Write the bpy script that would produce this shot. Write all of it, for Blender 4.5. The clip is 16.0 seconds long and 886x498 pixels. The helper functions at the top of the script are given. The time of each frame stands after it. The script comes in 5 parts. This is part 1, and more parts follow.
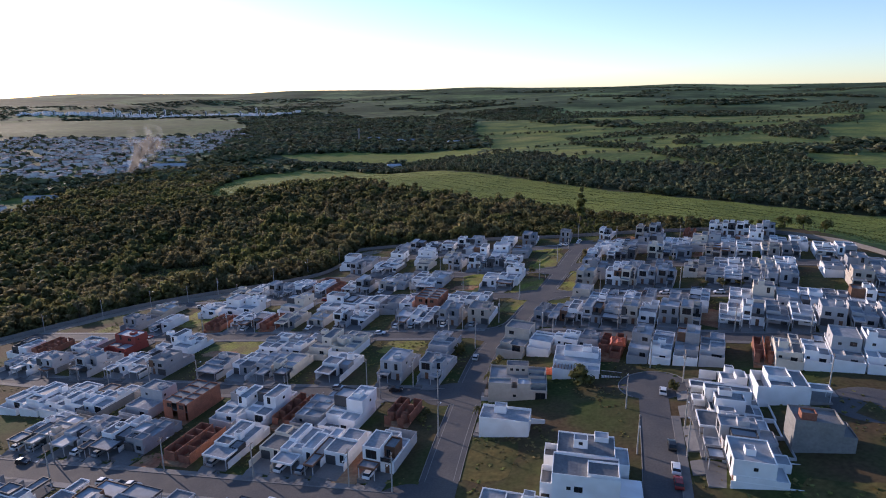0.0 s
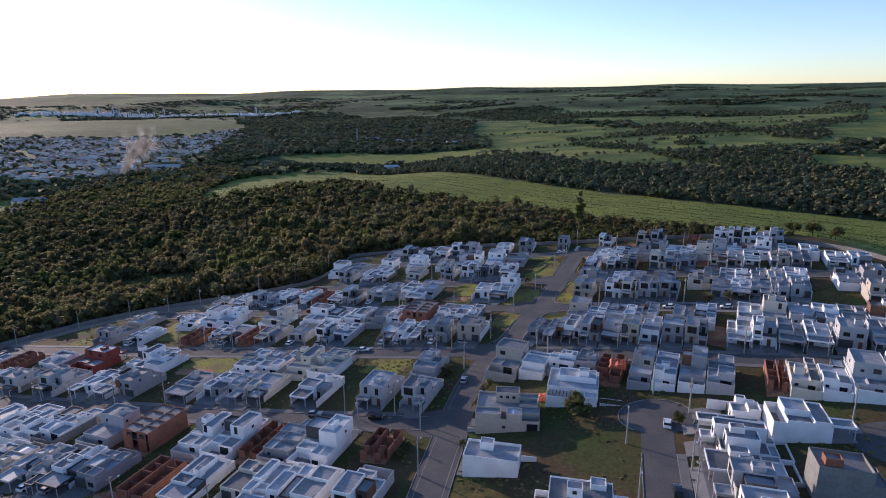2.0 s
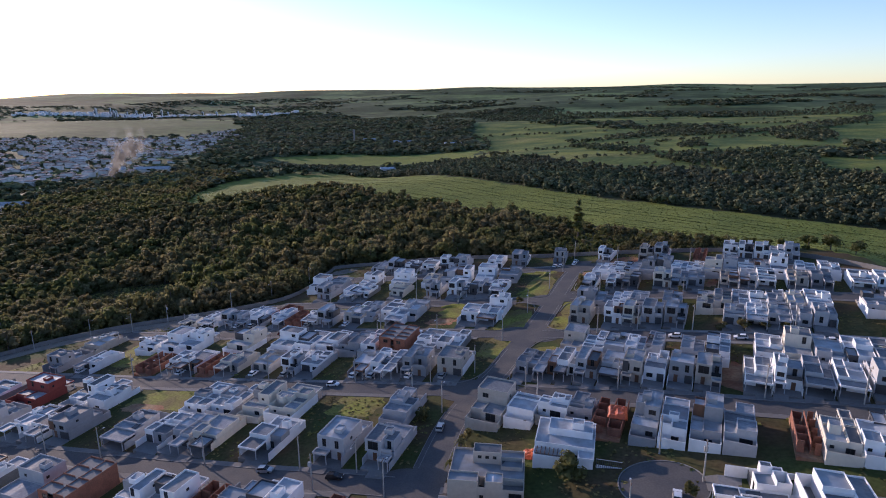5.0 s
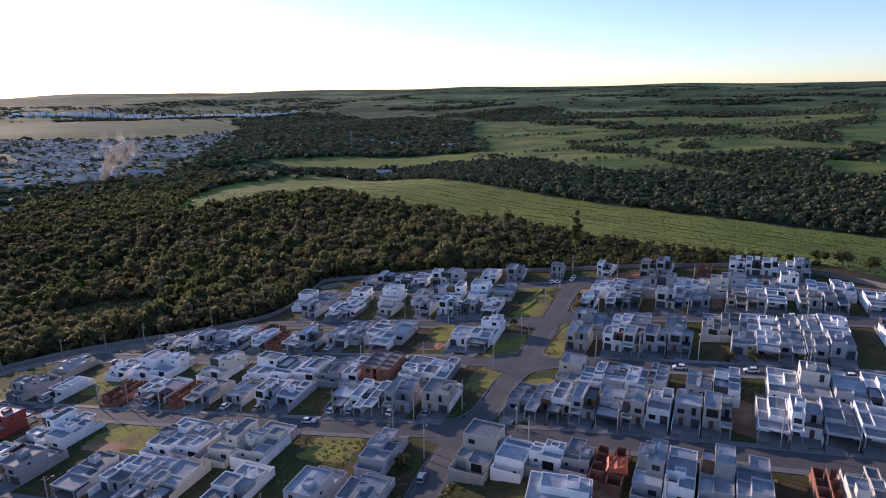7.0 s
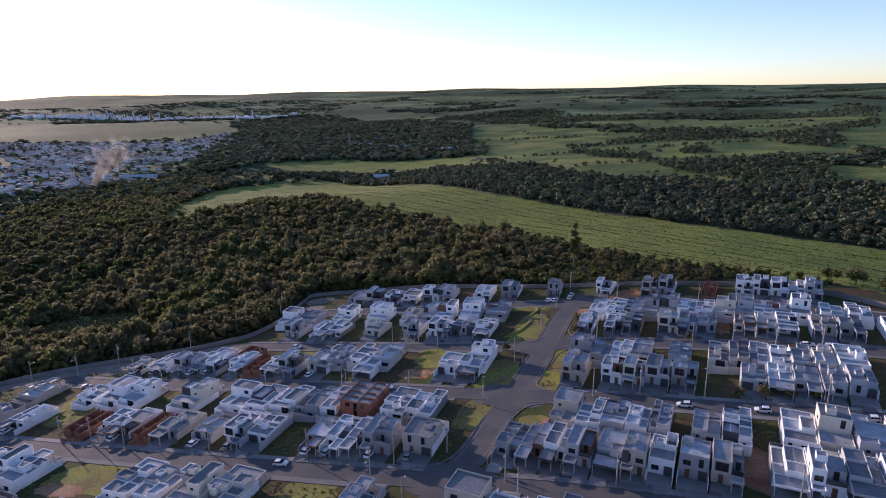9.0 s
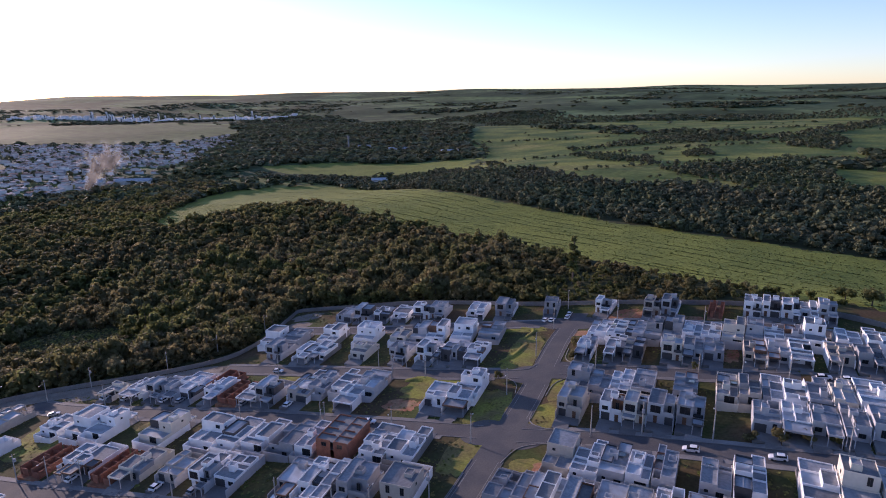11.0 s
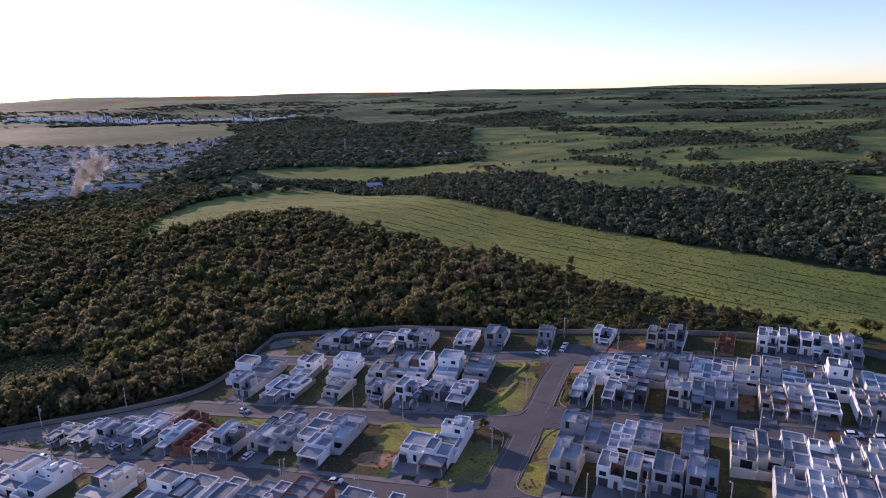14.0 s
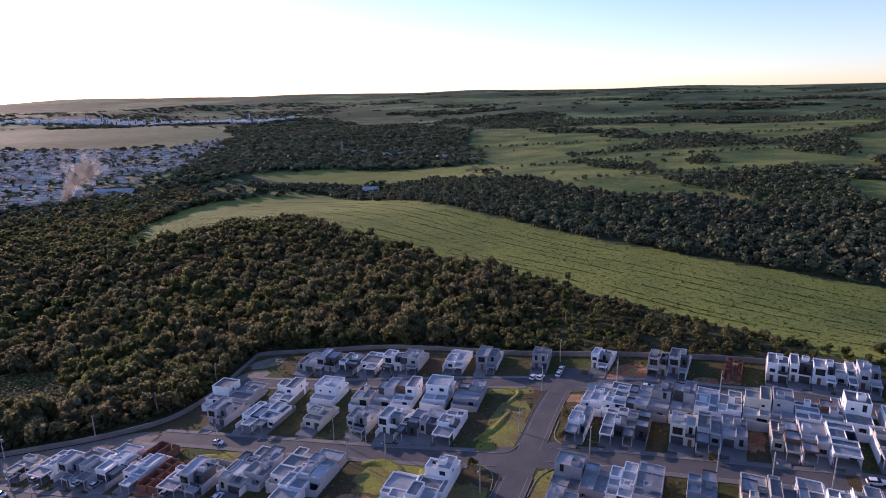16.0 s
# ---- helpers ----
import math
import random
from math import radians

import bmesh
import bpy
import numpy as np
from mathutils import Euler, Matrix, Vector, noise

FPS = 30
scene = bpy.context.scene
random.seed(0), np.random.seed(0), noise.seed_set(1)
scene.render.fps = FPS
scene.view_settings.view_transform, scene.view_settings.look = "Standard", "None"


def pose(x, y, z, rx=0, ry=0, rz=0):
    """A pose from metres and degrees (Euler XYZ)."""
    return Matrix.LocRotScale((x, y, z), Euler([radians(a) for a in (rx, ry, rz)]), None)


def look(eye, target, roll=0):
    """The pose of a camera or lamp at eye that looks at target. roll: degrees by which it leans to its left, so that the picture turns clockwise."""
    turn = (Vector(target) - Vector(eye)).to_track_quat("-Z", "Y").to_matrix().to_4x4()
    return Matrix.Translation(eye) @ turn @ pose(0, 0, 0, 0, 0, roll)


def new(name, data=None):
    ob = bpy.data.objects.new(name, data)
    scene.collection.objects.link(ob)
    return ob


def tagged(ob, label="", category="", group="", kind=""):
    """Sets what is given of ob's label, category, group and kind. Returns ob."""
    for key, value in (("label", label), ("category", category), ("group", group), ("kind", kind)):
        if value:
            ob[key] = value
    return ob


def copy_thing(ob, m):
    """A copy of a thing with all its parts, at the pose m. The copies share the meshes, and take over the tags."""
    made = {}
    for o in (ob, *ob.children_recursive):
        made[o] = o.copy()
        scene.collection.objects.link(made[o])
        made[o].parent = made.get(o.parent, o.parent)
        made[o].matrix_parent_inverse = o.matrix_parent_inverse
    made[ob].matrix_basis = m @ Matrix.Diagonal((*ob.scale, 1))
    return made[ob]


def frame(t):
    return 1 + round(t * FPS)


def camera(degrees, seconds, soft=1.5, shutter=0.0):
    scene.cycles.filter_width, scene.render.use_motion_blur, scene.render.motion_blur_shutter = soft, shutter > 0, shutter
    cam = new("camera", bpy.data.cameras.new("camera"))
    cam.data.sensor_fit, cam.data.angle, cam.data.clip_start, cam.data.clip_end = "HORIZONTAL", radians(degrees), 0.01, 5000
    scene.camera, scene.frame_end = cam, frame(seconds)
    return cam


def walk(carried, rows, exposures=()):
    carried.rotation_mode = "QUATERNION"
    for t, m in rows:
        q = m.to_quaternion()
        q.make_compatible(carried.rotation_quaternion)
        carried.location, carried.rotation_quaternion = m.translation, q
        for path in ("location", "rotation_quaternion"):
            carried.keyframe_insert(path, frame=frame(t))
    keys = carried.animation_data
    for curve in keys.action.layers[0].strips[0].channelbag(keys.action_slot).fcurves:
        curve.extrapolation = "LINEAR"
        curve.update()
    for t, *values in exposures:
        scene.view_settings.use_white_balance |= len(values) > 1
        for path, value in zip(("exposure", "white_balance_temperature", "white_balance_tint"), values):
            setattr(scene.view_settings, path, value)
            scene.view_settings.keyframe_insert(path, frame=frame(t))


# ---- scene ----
cam = camera(72.0, 16.0, soft=1.0)
PATH = [
    (0, (-0.712, 0.936, 81.903), (-1.219, 2.805, 81.407), -0.4),
    (0.5, (-0.565, 4.697, 82.159), (-1.073, 6.566, 81.662), -0.3),
    (1, (-0.467, 8.673, 82.175), (-0.976, 10.542, 81.679), -0.4),
    (1.5, (-0.41, 12.464, 82.348), (-0.919, 14.333, 81.851), -0.3),
    (2, (-0.304, 16.78, 82.244), (-0.814, 18.649, 81.747), -0.4),
    (2.5, (-0.293, 21.08, 82.244), (-0.803, 22.949, 81.747), -0.4),
    (3, (-0.025, 25.469, 82.2), (-0.537, 27.337, 81.702), -0.5),
    (3.5, (-0.06, 29.521, 82.316), (-0.572, 31.389, 81.817), -0.5),
    (4, (-0.014, 34.055, 82.224), (-0.527, 35.923, 81.727), -0.4),
    (6.5, (0.066, 55.648, 85.826), (-0.448, 57.515, 85.327), -0.4),
    (7, (0.152, 59.943, 86.695), (-0.363, 61.81, 86.195), -0.5),
    (7.5, (0.175, 64.055, 87.317), (-0.34, 65.923, 86.819), -0.5),
    (8, (0.265, 68.165, 88.127), (-0.251, 70.032, 87.63), -0.5),
    (8.5, (0.305, 72.252, 88.929), (-0.212, 74.119, 88.432), -0.5),
    (9, (0.451, 76.477, 89.758), (-0.067, 78.344, 89.262), -0.5),
    (11.5, (0.911, 97.475, 93.751), (0.386, 99.341, 93.255), -0.6),
    (12, (0.888, 101.621, 94.333), (0.363, 103.487, 93.838), -0.6),
    (12.5, (0.792, 105.995, 94.972), (0.266, 107.86, 94.477), -0.6),
    (13, (0.869, 110.201, 95.762), (0.343, 112.066, 95.267), -0.7),
    (13.5, (0.945, 114.427, 96.56), (0.418, 116.291, 96.064), -0.7),
    (14, (1.112, 118.69, 97.132), (0.584, 120.554, 96.636), -0.7),
    (14.5, (1.024, 122.943, 97.714), (0.495, 124.807, 97.219), -0.8),
    (15, (1.079, 126.88, 98.54), (0.551, 128.744, 98.044), -0.8),
    (15.5, (1.185, 130.992, 99.315), (0.657, 132.856, 98.819), -0.7),
    (16, (1.325, 134.779, 100.18), (0.796, 136.643, 99.685), -0.8),
]
walk(cam, [(t, look(e, a, r)) for t, e, a, r in PATH], [(0, 0.62, 5600, 25), (8, 0.64, 5650, 32), (16, 0.7, 5700, 42)])

# ---- sky and sun ----
SUN_TO = Vector((-0.87 * math.cos(radians(9)), 0.493 * math.cos(radians(9)), math.sin(radians(9))))
world = bpy.data.worlds.new("world")
world.use_nodes = True
scene.world = world
sky = world.node_tree.nodes.new("ShaderNodeTexSky")
sky.sky_type, sky.sun_disc = "NISHITA", False
sky.sun_elevation, sky.sun_rotation = radians(9), math.atan2(SUN_TO.x, SUN_TO.y)
sky.altitude, sky.air_density, sky.dust_density, sky.ozone_density = 600, 0.9, 0.4, 1.8
world.node_tree.links.new(sky.outputs[0], world.node_tree.nodes["Background"].inputs[0])
world.node_tree.nodes["Background"].inputs[1].default_value = 0.15
sun_data = bpy.data.lights.new("sun", "SUN")
sun_data.energy, sun_data.angle, sun_data.color = 3.6, radians(0.6), (1.0, 0.78, 0.54)
sun = new("sun", sun_data)
sun.rotation_mode = "QUATERNION"
sun.rotation_quaternion = SUN_TO.to_track_quat("Z", "Y")

# ---- materials ----
def material(name, colour, rough=0.8, vary=0.25, grain=3.0, blotch=0.15, bump=0.0, second=None, island=False, metal=0.0,
             random_object=0.0, soft_through=0.0, amount=0.5, spec=0.5):
    """A surface with fine grain (metres: 1 / grain), wide blotches and an optional second colour in the blotches."""
    m = bpy.data.materials.new(name)
    m.use_nodes = True
    t, n = m.node_tree, m.node_tree.nodes
    b = n["Principled BSDF"]
    b.inputs["Roughness"].default_value, b.inputs["Metallic"].default_value = rough, metal
    b.inputs["Specular IOR Level"].default_value = spec
    geo = n.new("ShaderNodeNewGeometry")
    fine, wide = n.new("ShaderNodeTexNoise"), n.new("ShaderNodeTexNoise")
    fine.inputs["Scale"].default_value, fine.inputs["Detail"].default_value = grain, 4
    wide.inputs["Scale"].default_value, wide.inputs["Detail"].default_value = blotch, 3
    for q in (fine, wide):
        t.links.new(geo.outputs["Position"], q.inputs["Vector"])
    ramp = n.new("ShaderNodeMapRange")
    ramp.inputs[1].default_value, ramp.inputs[2].default_value = amount - 0.12, amount + 0.12
    t.links.new(wide.outputs[0], ramp.inputs[0])
    mix = n.new("ShaderNodeMix")
    mix.data_type = "RGBA"
    other = second or tuple(c * (1 - vary) for c in colour)
    mix.inputs[6].default_value, mix.inputs[7].default_value = (*colour, 1), (*other, 1)
    t.links.new(ramp.outputs[0], mix.inputs[0])
    hsv = n.new("ShaderNodeHueSaturation")
    span = n.new("ShaderNodeMapRange")
    span.inputs[1].default_value, span.inputs[2].default_value = 0.25, 0.75
    span.inputs[3].default_value, span.inputs[4].default_value = 1 - vary, 1 + vary
    t.links.new(fine.outputs[0], span.inputs[0])
    value = span.outputs[0]
    if island or random_object:
        part_random = geo.outputs["Random Per Island"]
        if random_object:
            info = n.new("ShaderNodeObjectInfo")
            part_random = info.outputs["Random"]
        r = n.new("ShaderNodeMapRange")
        k = random_object or 0.4 * float(island)
        r.inputs[3].default_value, r.inputs[4].default_value = 1 - k, 1 + k
        t.links.new(part_random, r.inputs[0])
        times = n.new("ShaderNodeMath")
        times.operation = "MULTIPLY"
        t.links.new(value, times.inputs[0])
        t.links.new(r.outputs[0], times.inputs[1])
        value = times.outputs[0]
    t.links.new(value, hsv.inputs["Value"])
    t.links.new(mix.outputs[2], hsv.inputs["Color"])
    t.links.new(hsv.outputs[0], b.inputs["Base Color"])
    if soft_through:
        b.inputs["Subsurface Weight"].default_value = 0.0
        through_leaf = n.new("ShaderNodeBsdfTranslucent")
        t.links.new(hsv.outputs[0], through_leaf.inputs[0])
        blend = n.new("ShaderNodeMixShader")
        blend.inputs[0].default_value = soft_through
        t.links.new(b.outputs[0], blend.inputs[1])
        t.links.new(through_leaf.outputs[0], blend.inputs[2])
        t.links.new(blend.outputs[0], n["Material Output"].inputs[0])
    if bump:
        bp = n.new("ShaderNodeBump")
        bp.inputs["Strength"].default_value, bp.inputs["Distance"].default_value = 0.6, bump
        t.links.new(fine.outputs[0], bp.inputs["Height"])
        t.links.new(bp.outputs[0], b.inputs["Normal"])
    return m


WHITE = material("white_render", (0.83, 0.83, 0.83), 0.75, 0.05, 1.2, 0.3, second=(0.74, 0.73, 0.72))
CREAM = material("cream_render", (0.62, 0.57, 0.48), 0.8, 0.06, 1.2, 0.4)
LIGHT_GREY = material("light_grey_render", (0.42, 0.42, 0.43), 0.8, 0.07, 1.2, 0.4)
MID_GREY = material("mid_grey_render", (0.3, 0.3, 0.31), 0.8, 0.08, 1.2, 0.4)
BEIGE = material("beige_render", (0.45, 0.4, 0.34), 0.8, 0.08, 1.2, 0.4)
DARK = material("dark_grey_panel", (0.06, 0.06, 0.065), 0.6, 0.1, 2, 0.5)
TIMBER = material("brown_timber_panel", (0.16, 0.08, 0.045), 0.55, 0.2, 6, 0.8)
RED_WALL = material("brick_red_paint", (0.27, 0.055, 0.04), 0.8, 0.08, 1.5, 0.4)
BLOCK = material("raw_clay_block", (0.28, 0.115, 0.07), 0.9, 0.22, 4, 0.6, bump=0.02)
CONCRETE = material("raw_concrete", (0.22, 0.215, 0.205), 0.9, 0.15, 2, 0.3, bump=0.01)
ROOF_GREY = material("fibre_cement_roof", (0.19, 0.2, 0.215), 0.75, 0.16, 1.6, 0.4, second=(0.25, 0.255, 0.26), random_object=0.42, spec=0.25)
ROOF_PALE = material("pale_metal_roof", (0.36, 0.39, 0.42), 0.6, 0.12, 1.6, 0.4, second=(0.28, 0.29, 0.3), random_object=0.3, spec=0.3)
PAVING = material("pale_concrete_paving", (0.2, 0.195, 0.19), 0.85, 0.12, 2, 0.25, random_object=0.25, spec=0.08)
ASPHALT = material("worn_asphalt", (0.085, 0.085, 0.09), 0.85, 0.16, 2.5, 0.12, second=(0.11, 0.105, 0.102), spec=0.08)
KERB = material("concrete_kerb", (0.24, 0.23, 0.22), 0.85, 0.12, 3, 0.5, spec=0.08)
PAINT = material("worn_road_paint", (0.2, 0.195, 0.185), 0.7, 0.2, 4, 1.0)
DUST = material("pale_road_dust", (0.23, 0.2, 0.165), 0.95, 0.2, 1.5, 0.2, spec=0.08)
RED_EARTH = material("red_earth", (0.27, 0.12, 0.07), 0.95, 0.25, 1.2, 0.15, second=(0.3, 0.2, 0.12), spec=0.08)
GROUND = material("dry_grass_ground", (0.055, 0.07, 0.022), 0.95, 0.3, 1.1, 0.05, second=(0.085, 0.06, 0.034), spec=0.08)
LAWN = material("green_lot_grass", (0.2, 0.205, 0.045), 0.95, 0.35, 1.3, 0.12, second=(0.16, 0.13, 0.055), spec=0.08)
GLASS = material("dark_window_glass", (0.02, 0.022, 0.025), 0.08, 0.05, 1, 0.5)
FRAME = material("black_aluminium_frame", (0.03, 0.03, 0.032), 0.4, 0.1, 2, 0.5)
POLE = material("grey_concrete_pole", (0.36, 0.34, 0.31), 0.85, 0.1, 2, 0.5)
WALL_GREY = material("boundary_wall_block", (0.2, 0.19, 0.18), 0.9, 0.15, 1.5, 0.15)
FOREST_FLOOR = material("forest_floor", (0.06, 0.065, 0.028), 0.95, 0.3, 0.5, 0.05, spec=0.08)
FIELD = material("young_cane_field", (0.2, 0.22, 0.045), 0.95, 0.42, 0.7, 0.03, second=(0.16, 0.185, 0.04), bump=0.3, spec=0.08)
PASTURE = material("pasture", (0.12, 0.16, 0.035), 0.95, 0.36, 0.16, 0.012, second=(0.07, 0.11, 0.03), spec=0.08)
VALLEY_GRASS = material("far_valley_pasture", (0.08, 0.12, 0.038), 0.95, 0.35, 0.03, 0.004, second=(0.06, 0.09, 0.03), spec=0.08)
FAR_LAND = material("far_farmland", (0.075, 0.11, 0.03), 0.95, 0.35, 0.03, 0.0024, second=(0.04, 0.06, 0.022), spec=0.08)
CANE = material("dark_cane_tuft", (0.11, 0.13, 0.033), 0.8, 0.3, 0.5, 0.05, island=True, spec=0.08)
TUSSOCK = material("pale_grass_tussock", (0.18, 0.19, 0.04), 0.85, 0.3, 0.5, 0.05, island=True, spec=0.08)
SCRUB = material("rough_lot_grass", (0.14, 0.155, 0.04), 0.9, 0.3, 0.3, 0.08, second=(0.16, 0.125, 0.055), island=True, spec=0.05)
CITY_WHITE = material("far_tower_white", (0.66, 0.64, 0.62), 0.85, 0.04, 0.2, 0.05, spec=0.1)
RUBBER = material("tyre_rubber", (0.02, 0.02, 0.02), 0.8, 0.1, 3, 1)
CAR_WHITE = material("white_car_paint", (0.75, 0.75, 0.75), 0.25, 0.02, 1, 0.5)
CAR_SILVER = material("silver_car_paint", (0.4, 0.41, 0.42), 0.3, 0.02, 1, 0.5, metal=0.5)
CAR_BLACK = material("black_car_paint", (0.02, 0.02, 0.022), 0.2, 0.02, 1, 0.5)
CAR_RED = material("dark_red_car_paint", (0.2, 0.02, 0.02), 0.25, 0.02, 1, 0.5)
LAMP = material("pale_lamp_cover", (0.6, 0.6, 0.58), 0.3, 0.03, 1, 0.5)
DRY = material("dry_lot_grass", (0.12, 0.095, 0.035), 0.95, 0.35, 0.9, 0.15, second=(0.06, 0.065, 0.025), spec=0.08)
TARP = material("orange_tarpaulin", (0.5, 0.1, 0.03), 0.55, 0.15, 2.5, 0.6)
LEAF = material("woodland_leaf", (0.135, 0.145, 0.05), 0.75, 0.35, 0.13, 0.022, second=(0.17, 0.145, 0.07), island=0.6, soft_through=0.58, spec=0.08)
LEAF_PALE = material("dry_olive_leaf", (0.22, 0.185, 0.1), 0.8, 0.3, 0.14, 0.03, second=(0.17, 0.165, 0.075), island=0.6, soft_through=0.55, spec=0.08)
# a darker, bluer copy of LEAF: dimmer far light put into the colour
LEAF_FAR_DIM = material("dimmed_far_leaf", (0.1, 0.118, 0.06), 0.8, 0.35, 0.08, 0.008, second=(0.115, 0.115, 0.066), island=True, soft_through=0.2, spec=0.08)
BARK = material("grey_bark", (0.12, 0.1, 0.08), 0.9, 0.25, 3, 0.5, spec=0.08)
TILE_FAR = material("clay_tile_roof", (0.34, 0.2, 0.14), 0.9, 0.25, 0.5, 0.03, island=True, second=(0.46, 0.42, 0.38), spec=0.08)
TOWER_WHITE = material("far_white_render", (0.68, 0.63, 0.57), 0.9, 0.2, 0.03, 0.01, second=(0.5, 0.44, 0.38), spec=0.08)


def parcels(mat, size, colours):
    """Mixes field parcels, each in one of several greens, into a land material."""
    t, n = mat.node_tree, mat.node_tree.nodes
    geo, vor, ramp = n.new("ShaderNodeNewGeometry"), n.new("ShaderNodeTexVoronoi"), n.new("ShaderNodeValToRGB")
    stretch = n.new("ShaderNodeVectorMath")
    stretch.operation = "MULTIPLY"
    stretch.inputs[1].default_value = (1 / size, 2.4 / size, 0)
    t.links.new(geo.outputs["Position"], stretch.inputs[0])
    t.links.new(stretch.outputs[0], vor.inputs["Vector"])
    vor.inputs["Scale"].default_value = 1.0
    ramp.color_ramp.interpolation = "CONSTANT"
    el = ramp.color_ramp.elements
    for k, c in enumerate(colours):
        e = el[k] if k < 2 else el.new(k / len(colours))
        e.position, e.color = k / len(colours), (*c, 1)
    t.links.new(vor.outputs["Color"], ramp.inputs[0])
    mix = next(x for x in n if x.type == "MIX")
    t.links.new(ramp.outputs[0], mix.inputs[6])


parcels(FAR_LAND, 330, ((0.06, 0.085, 0.035), (0.15, 0.2, 0.07), (0.08, 0.11, 0.045), (0.17, 0.22, 0.085), (0.06, 0.09, 0.035), (0.12, 0.17, 0.065)))
parcels(PASTURE, 170, ((0.19, 0.205, 0.045), (0.22, 0.21, 0.06), (0.14, 0.17, 0.042), (0.215, 0.225, 0.05), (0.165, 0.185, 0.05)))



def ribs(mat, pitch, depth):
    """Sheet joints: fine ridges across the roof, in the roof's own metres."""
    t, n = mat.node_tree, mat.node_tree.nodes
    co, wave, bp = n.new("ShaderNodeTexCoord"), n.new("ShaderNodeTexWave"), n.new("ShaderNodeBump")
    wave.inputs["Scale"].default_value, wave.inputs["Distortion"].default_value = 0.314 / pitch, 0.3
    t.links.new(co.outputs["Object"], wave.inputs["Vector"])
    bp.inputs["Strength"].default_value, bp.inputs["Distance"].default_value = 0.7, depth
    t.links.new(wave.outputs["Fac"], bp.inputs["Height"])
    t.links.new(bp.outputs[0], n["Principled BSDF"].inputs["Normal"])


ribs(ROOF_GREY, 0.9, 0.012)
ribs(ROOF_PALE, 0.6, 0.01)

# ---- the lie of the land ----
NEAR = [(-408, 552, -27), (-258, 601, -17), (-114, 494, -14), (-16, 400, -1), (70, 425, 2), (150, 420, -2), (130, 630, -6),
        (-20, 640, -8), (300, 620, 5), (-300, 420, -37), (-330, 330, -42), (-330, 936, -43), (-150, 950, -12), (100, 1100, -3),
        (330, 1090, 2), (-690, 846, -35), (-520, 680, -36), (-480, 400, -44), (420, 300, 8), (-450, 100, -52), (0, -300, 22)]
FAR = [(-960, 1500, -35), (-500, 1600, -24), (0, 1600, -4), (600, 1600, 4), (-1500, 3000, -18), (0, 2900, 42), (1000, 3000, 54),
       (-2570, 4100, 62), (0, 4400, 110), (1500, 4200, 104), (-1200, 4400, 100), (-3600, 3400, 46), (-4200, 1200, -10),
       (3200, 2000, 70), (400, -300, 45), (-2500, -300, -40), (3000, -300, 60), (-1500, 1000, -36), (2600, 4000, 104)]
KNOTS = np.array(NEAR + FAR, float)


def _tps(d2):
    return 0.5 * d2 * np.log(d2 + 1e-9)


def _solve():
    k = KNOTS[:, :2] / 1000
    d2 = ((k[:, None] - k[None]) ** 2).sum(-1)
    n = len(k)
    p = np.c_[np.ones(n), k]
    a = np.zeros((n + 3, n + 3))
    a[:n, :n], a[:n, n:], a[n:, :n] = _tps(d2) + 0.002 * np.eye(n), p, p.T
    return np.linalg.solve(a, np.r_[KNOTS[:, 2], np.zeros(3)])


WEIGHTS = _solve()
VILLAGE = np.array([(-330, 150), (-300, 195), (-270, 234), (-242, 265), (-210, 281), (-180, 294), (-160, 308), (-155, 330), (-160, 374), (-100, 379), (-27, 365), (32, 358), (88, 346), (100, 310),
                    (140, 60), (60, 20), (-200, 40)], float)


def plane_z(x, y):
    return 0.137 * np.minimum(x, 60) + 0.09 * np.clip(x - 60, 0, 45) - 0.0223 * y + 8.37


def outside(x, y):
    """Distance outside the village's outline (0 within it)."""
    x, y = np.asarray(x, float), np.asarray(y, float)
    inside = np.zeros(x.shape, bool)
    best = np.full(x.shape, 1e9)
    for a, b in zip(VILLAGE, np.roll(VILLAGE, -1, 0)):
        e = b - a
        s = np.clip(((x - a[0]) * e[0] + (y - a[1]) * e[1]) / (e @ e), 0, 1)
        best = np.minimum(best, np.hypot(x - a[0] - s * e[0], y - a[1] - s * e[1]))
        cross = (a[1] > y) != (b[1] > y)
        with np.errstate(divide="ignore", invalid="ignore"):
            inside ^= cross & (x < (b[0] - a[0]) * (y - a[1]) / (b[1] - a[1] + 1e-12) + a[0])
    return np.where(inside, 0.0, best)


def land_z(x, y):
    x, y = np.asarray(x, float), np.asarray(y, float)
    out = np.full(x.shape, WEIGHTS[len(KNOTS)]) + WEIGHTS[-2] * x / 1000 + WEIGHTS[-1] * y / 1000
    for (kx, ky, _), w in zip(KNOTS, WEIGHTS):
        out = out + w * _tps(((x - kx) / 1000) ** 2 + ((y - ky) / 1000) ** 2)
    f = np.clip(np.hypot(x, y - 300) / 1000 - 0.8, 0, 1.3)
    out = out + f * (7 * np.sin(x / 310 + y / 520) * np.sin(y / 270 - x / 700) + 3 * np.sin(x / 120 + 1) * np.sin(y / 150))
    s = np.clip(outside(x, y) / 90, 0, 1)
    s = s * s * (3 - 2 * s)
    return plane_z(x, y) * (1 - s) + out * s

# ---- building helpers ----
def box(bm, x0, x1, y0, y1, z0, z1):
    v = [bm.verts.new(p) for p in ((x0, y0, z0), (x1, y0, z0), (x1, y1, z0), (x0, y1, z0), (x0, y0, z1), (x1, y0, z1), (x1, y1, z1), (x0, y1, z1))]
    for f in ((3, 2, 1, 0), (4, 5, 6, 7), (0, 1, 5, 4), (1, 2, 6, 5), (2, 3, 7, 6), (3, 0, 4, 7)):
        bm.faces.new([v[i] for i in f])


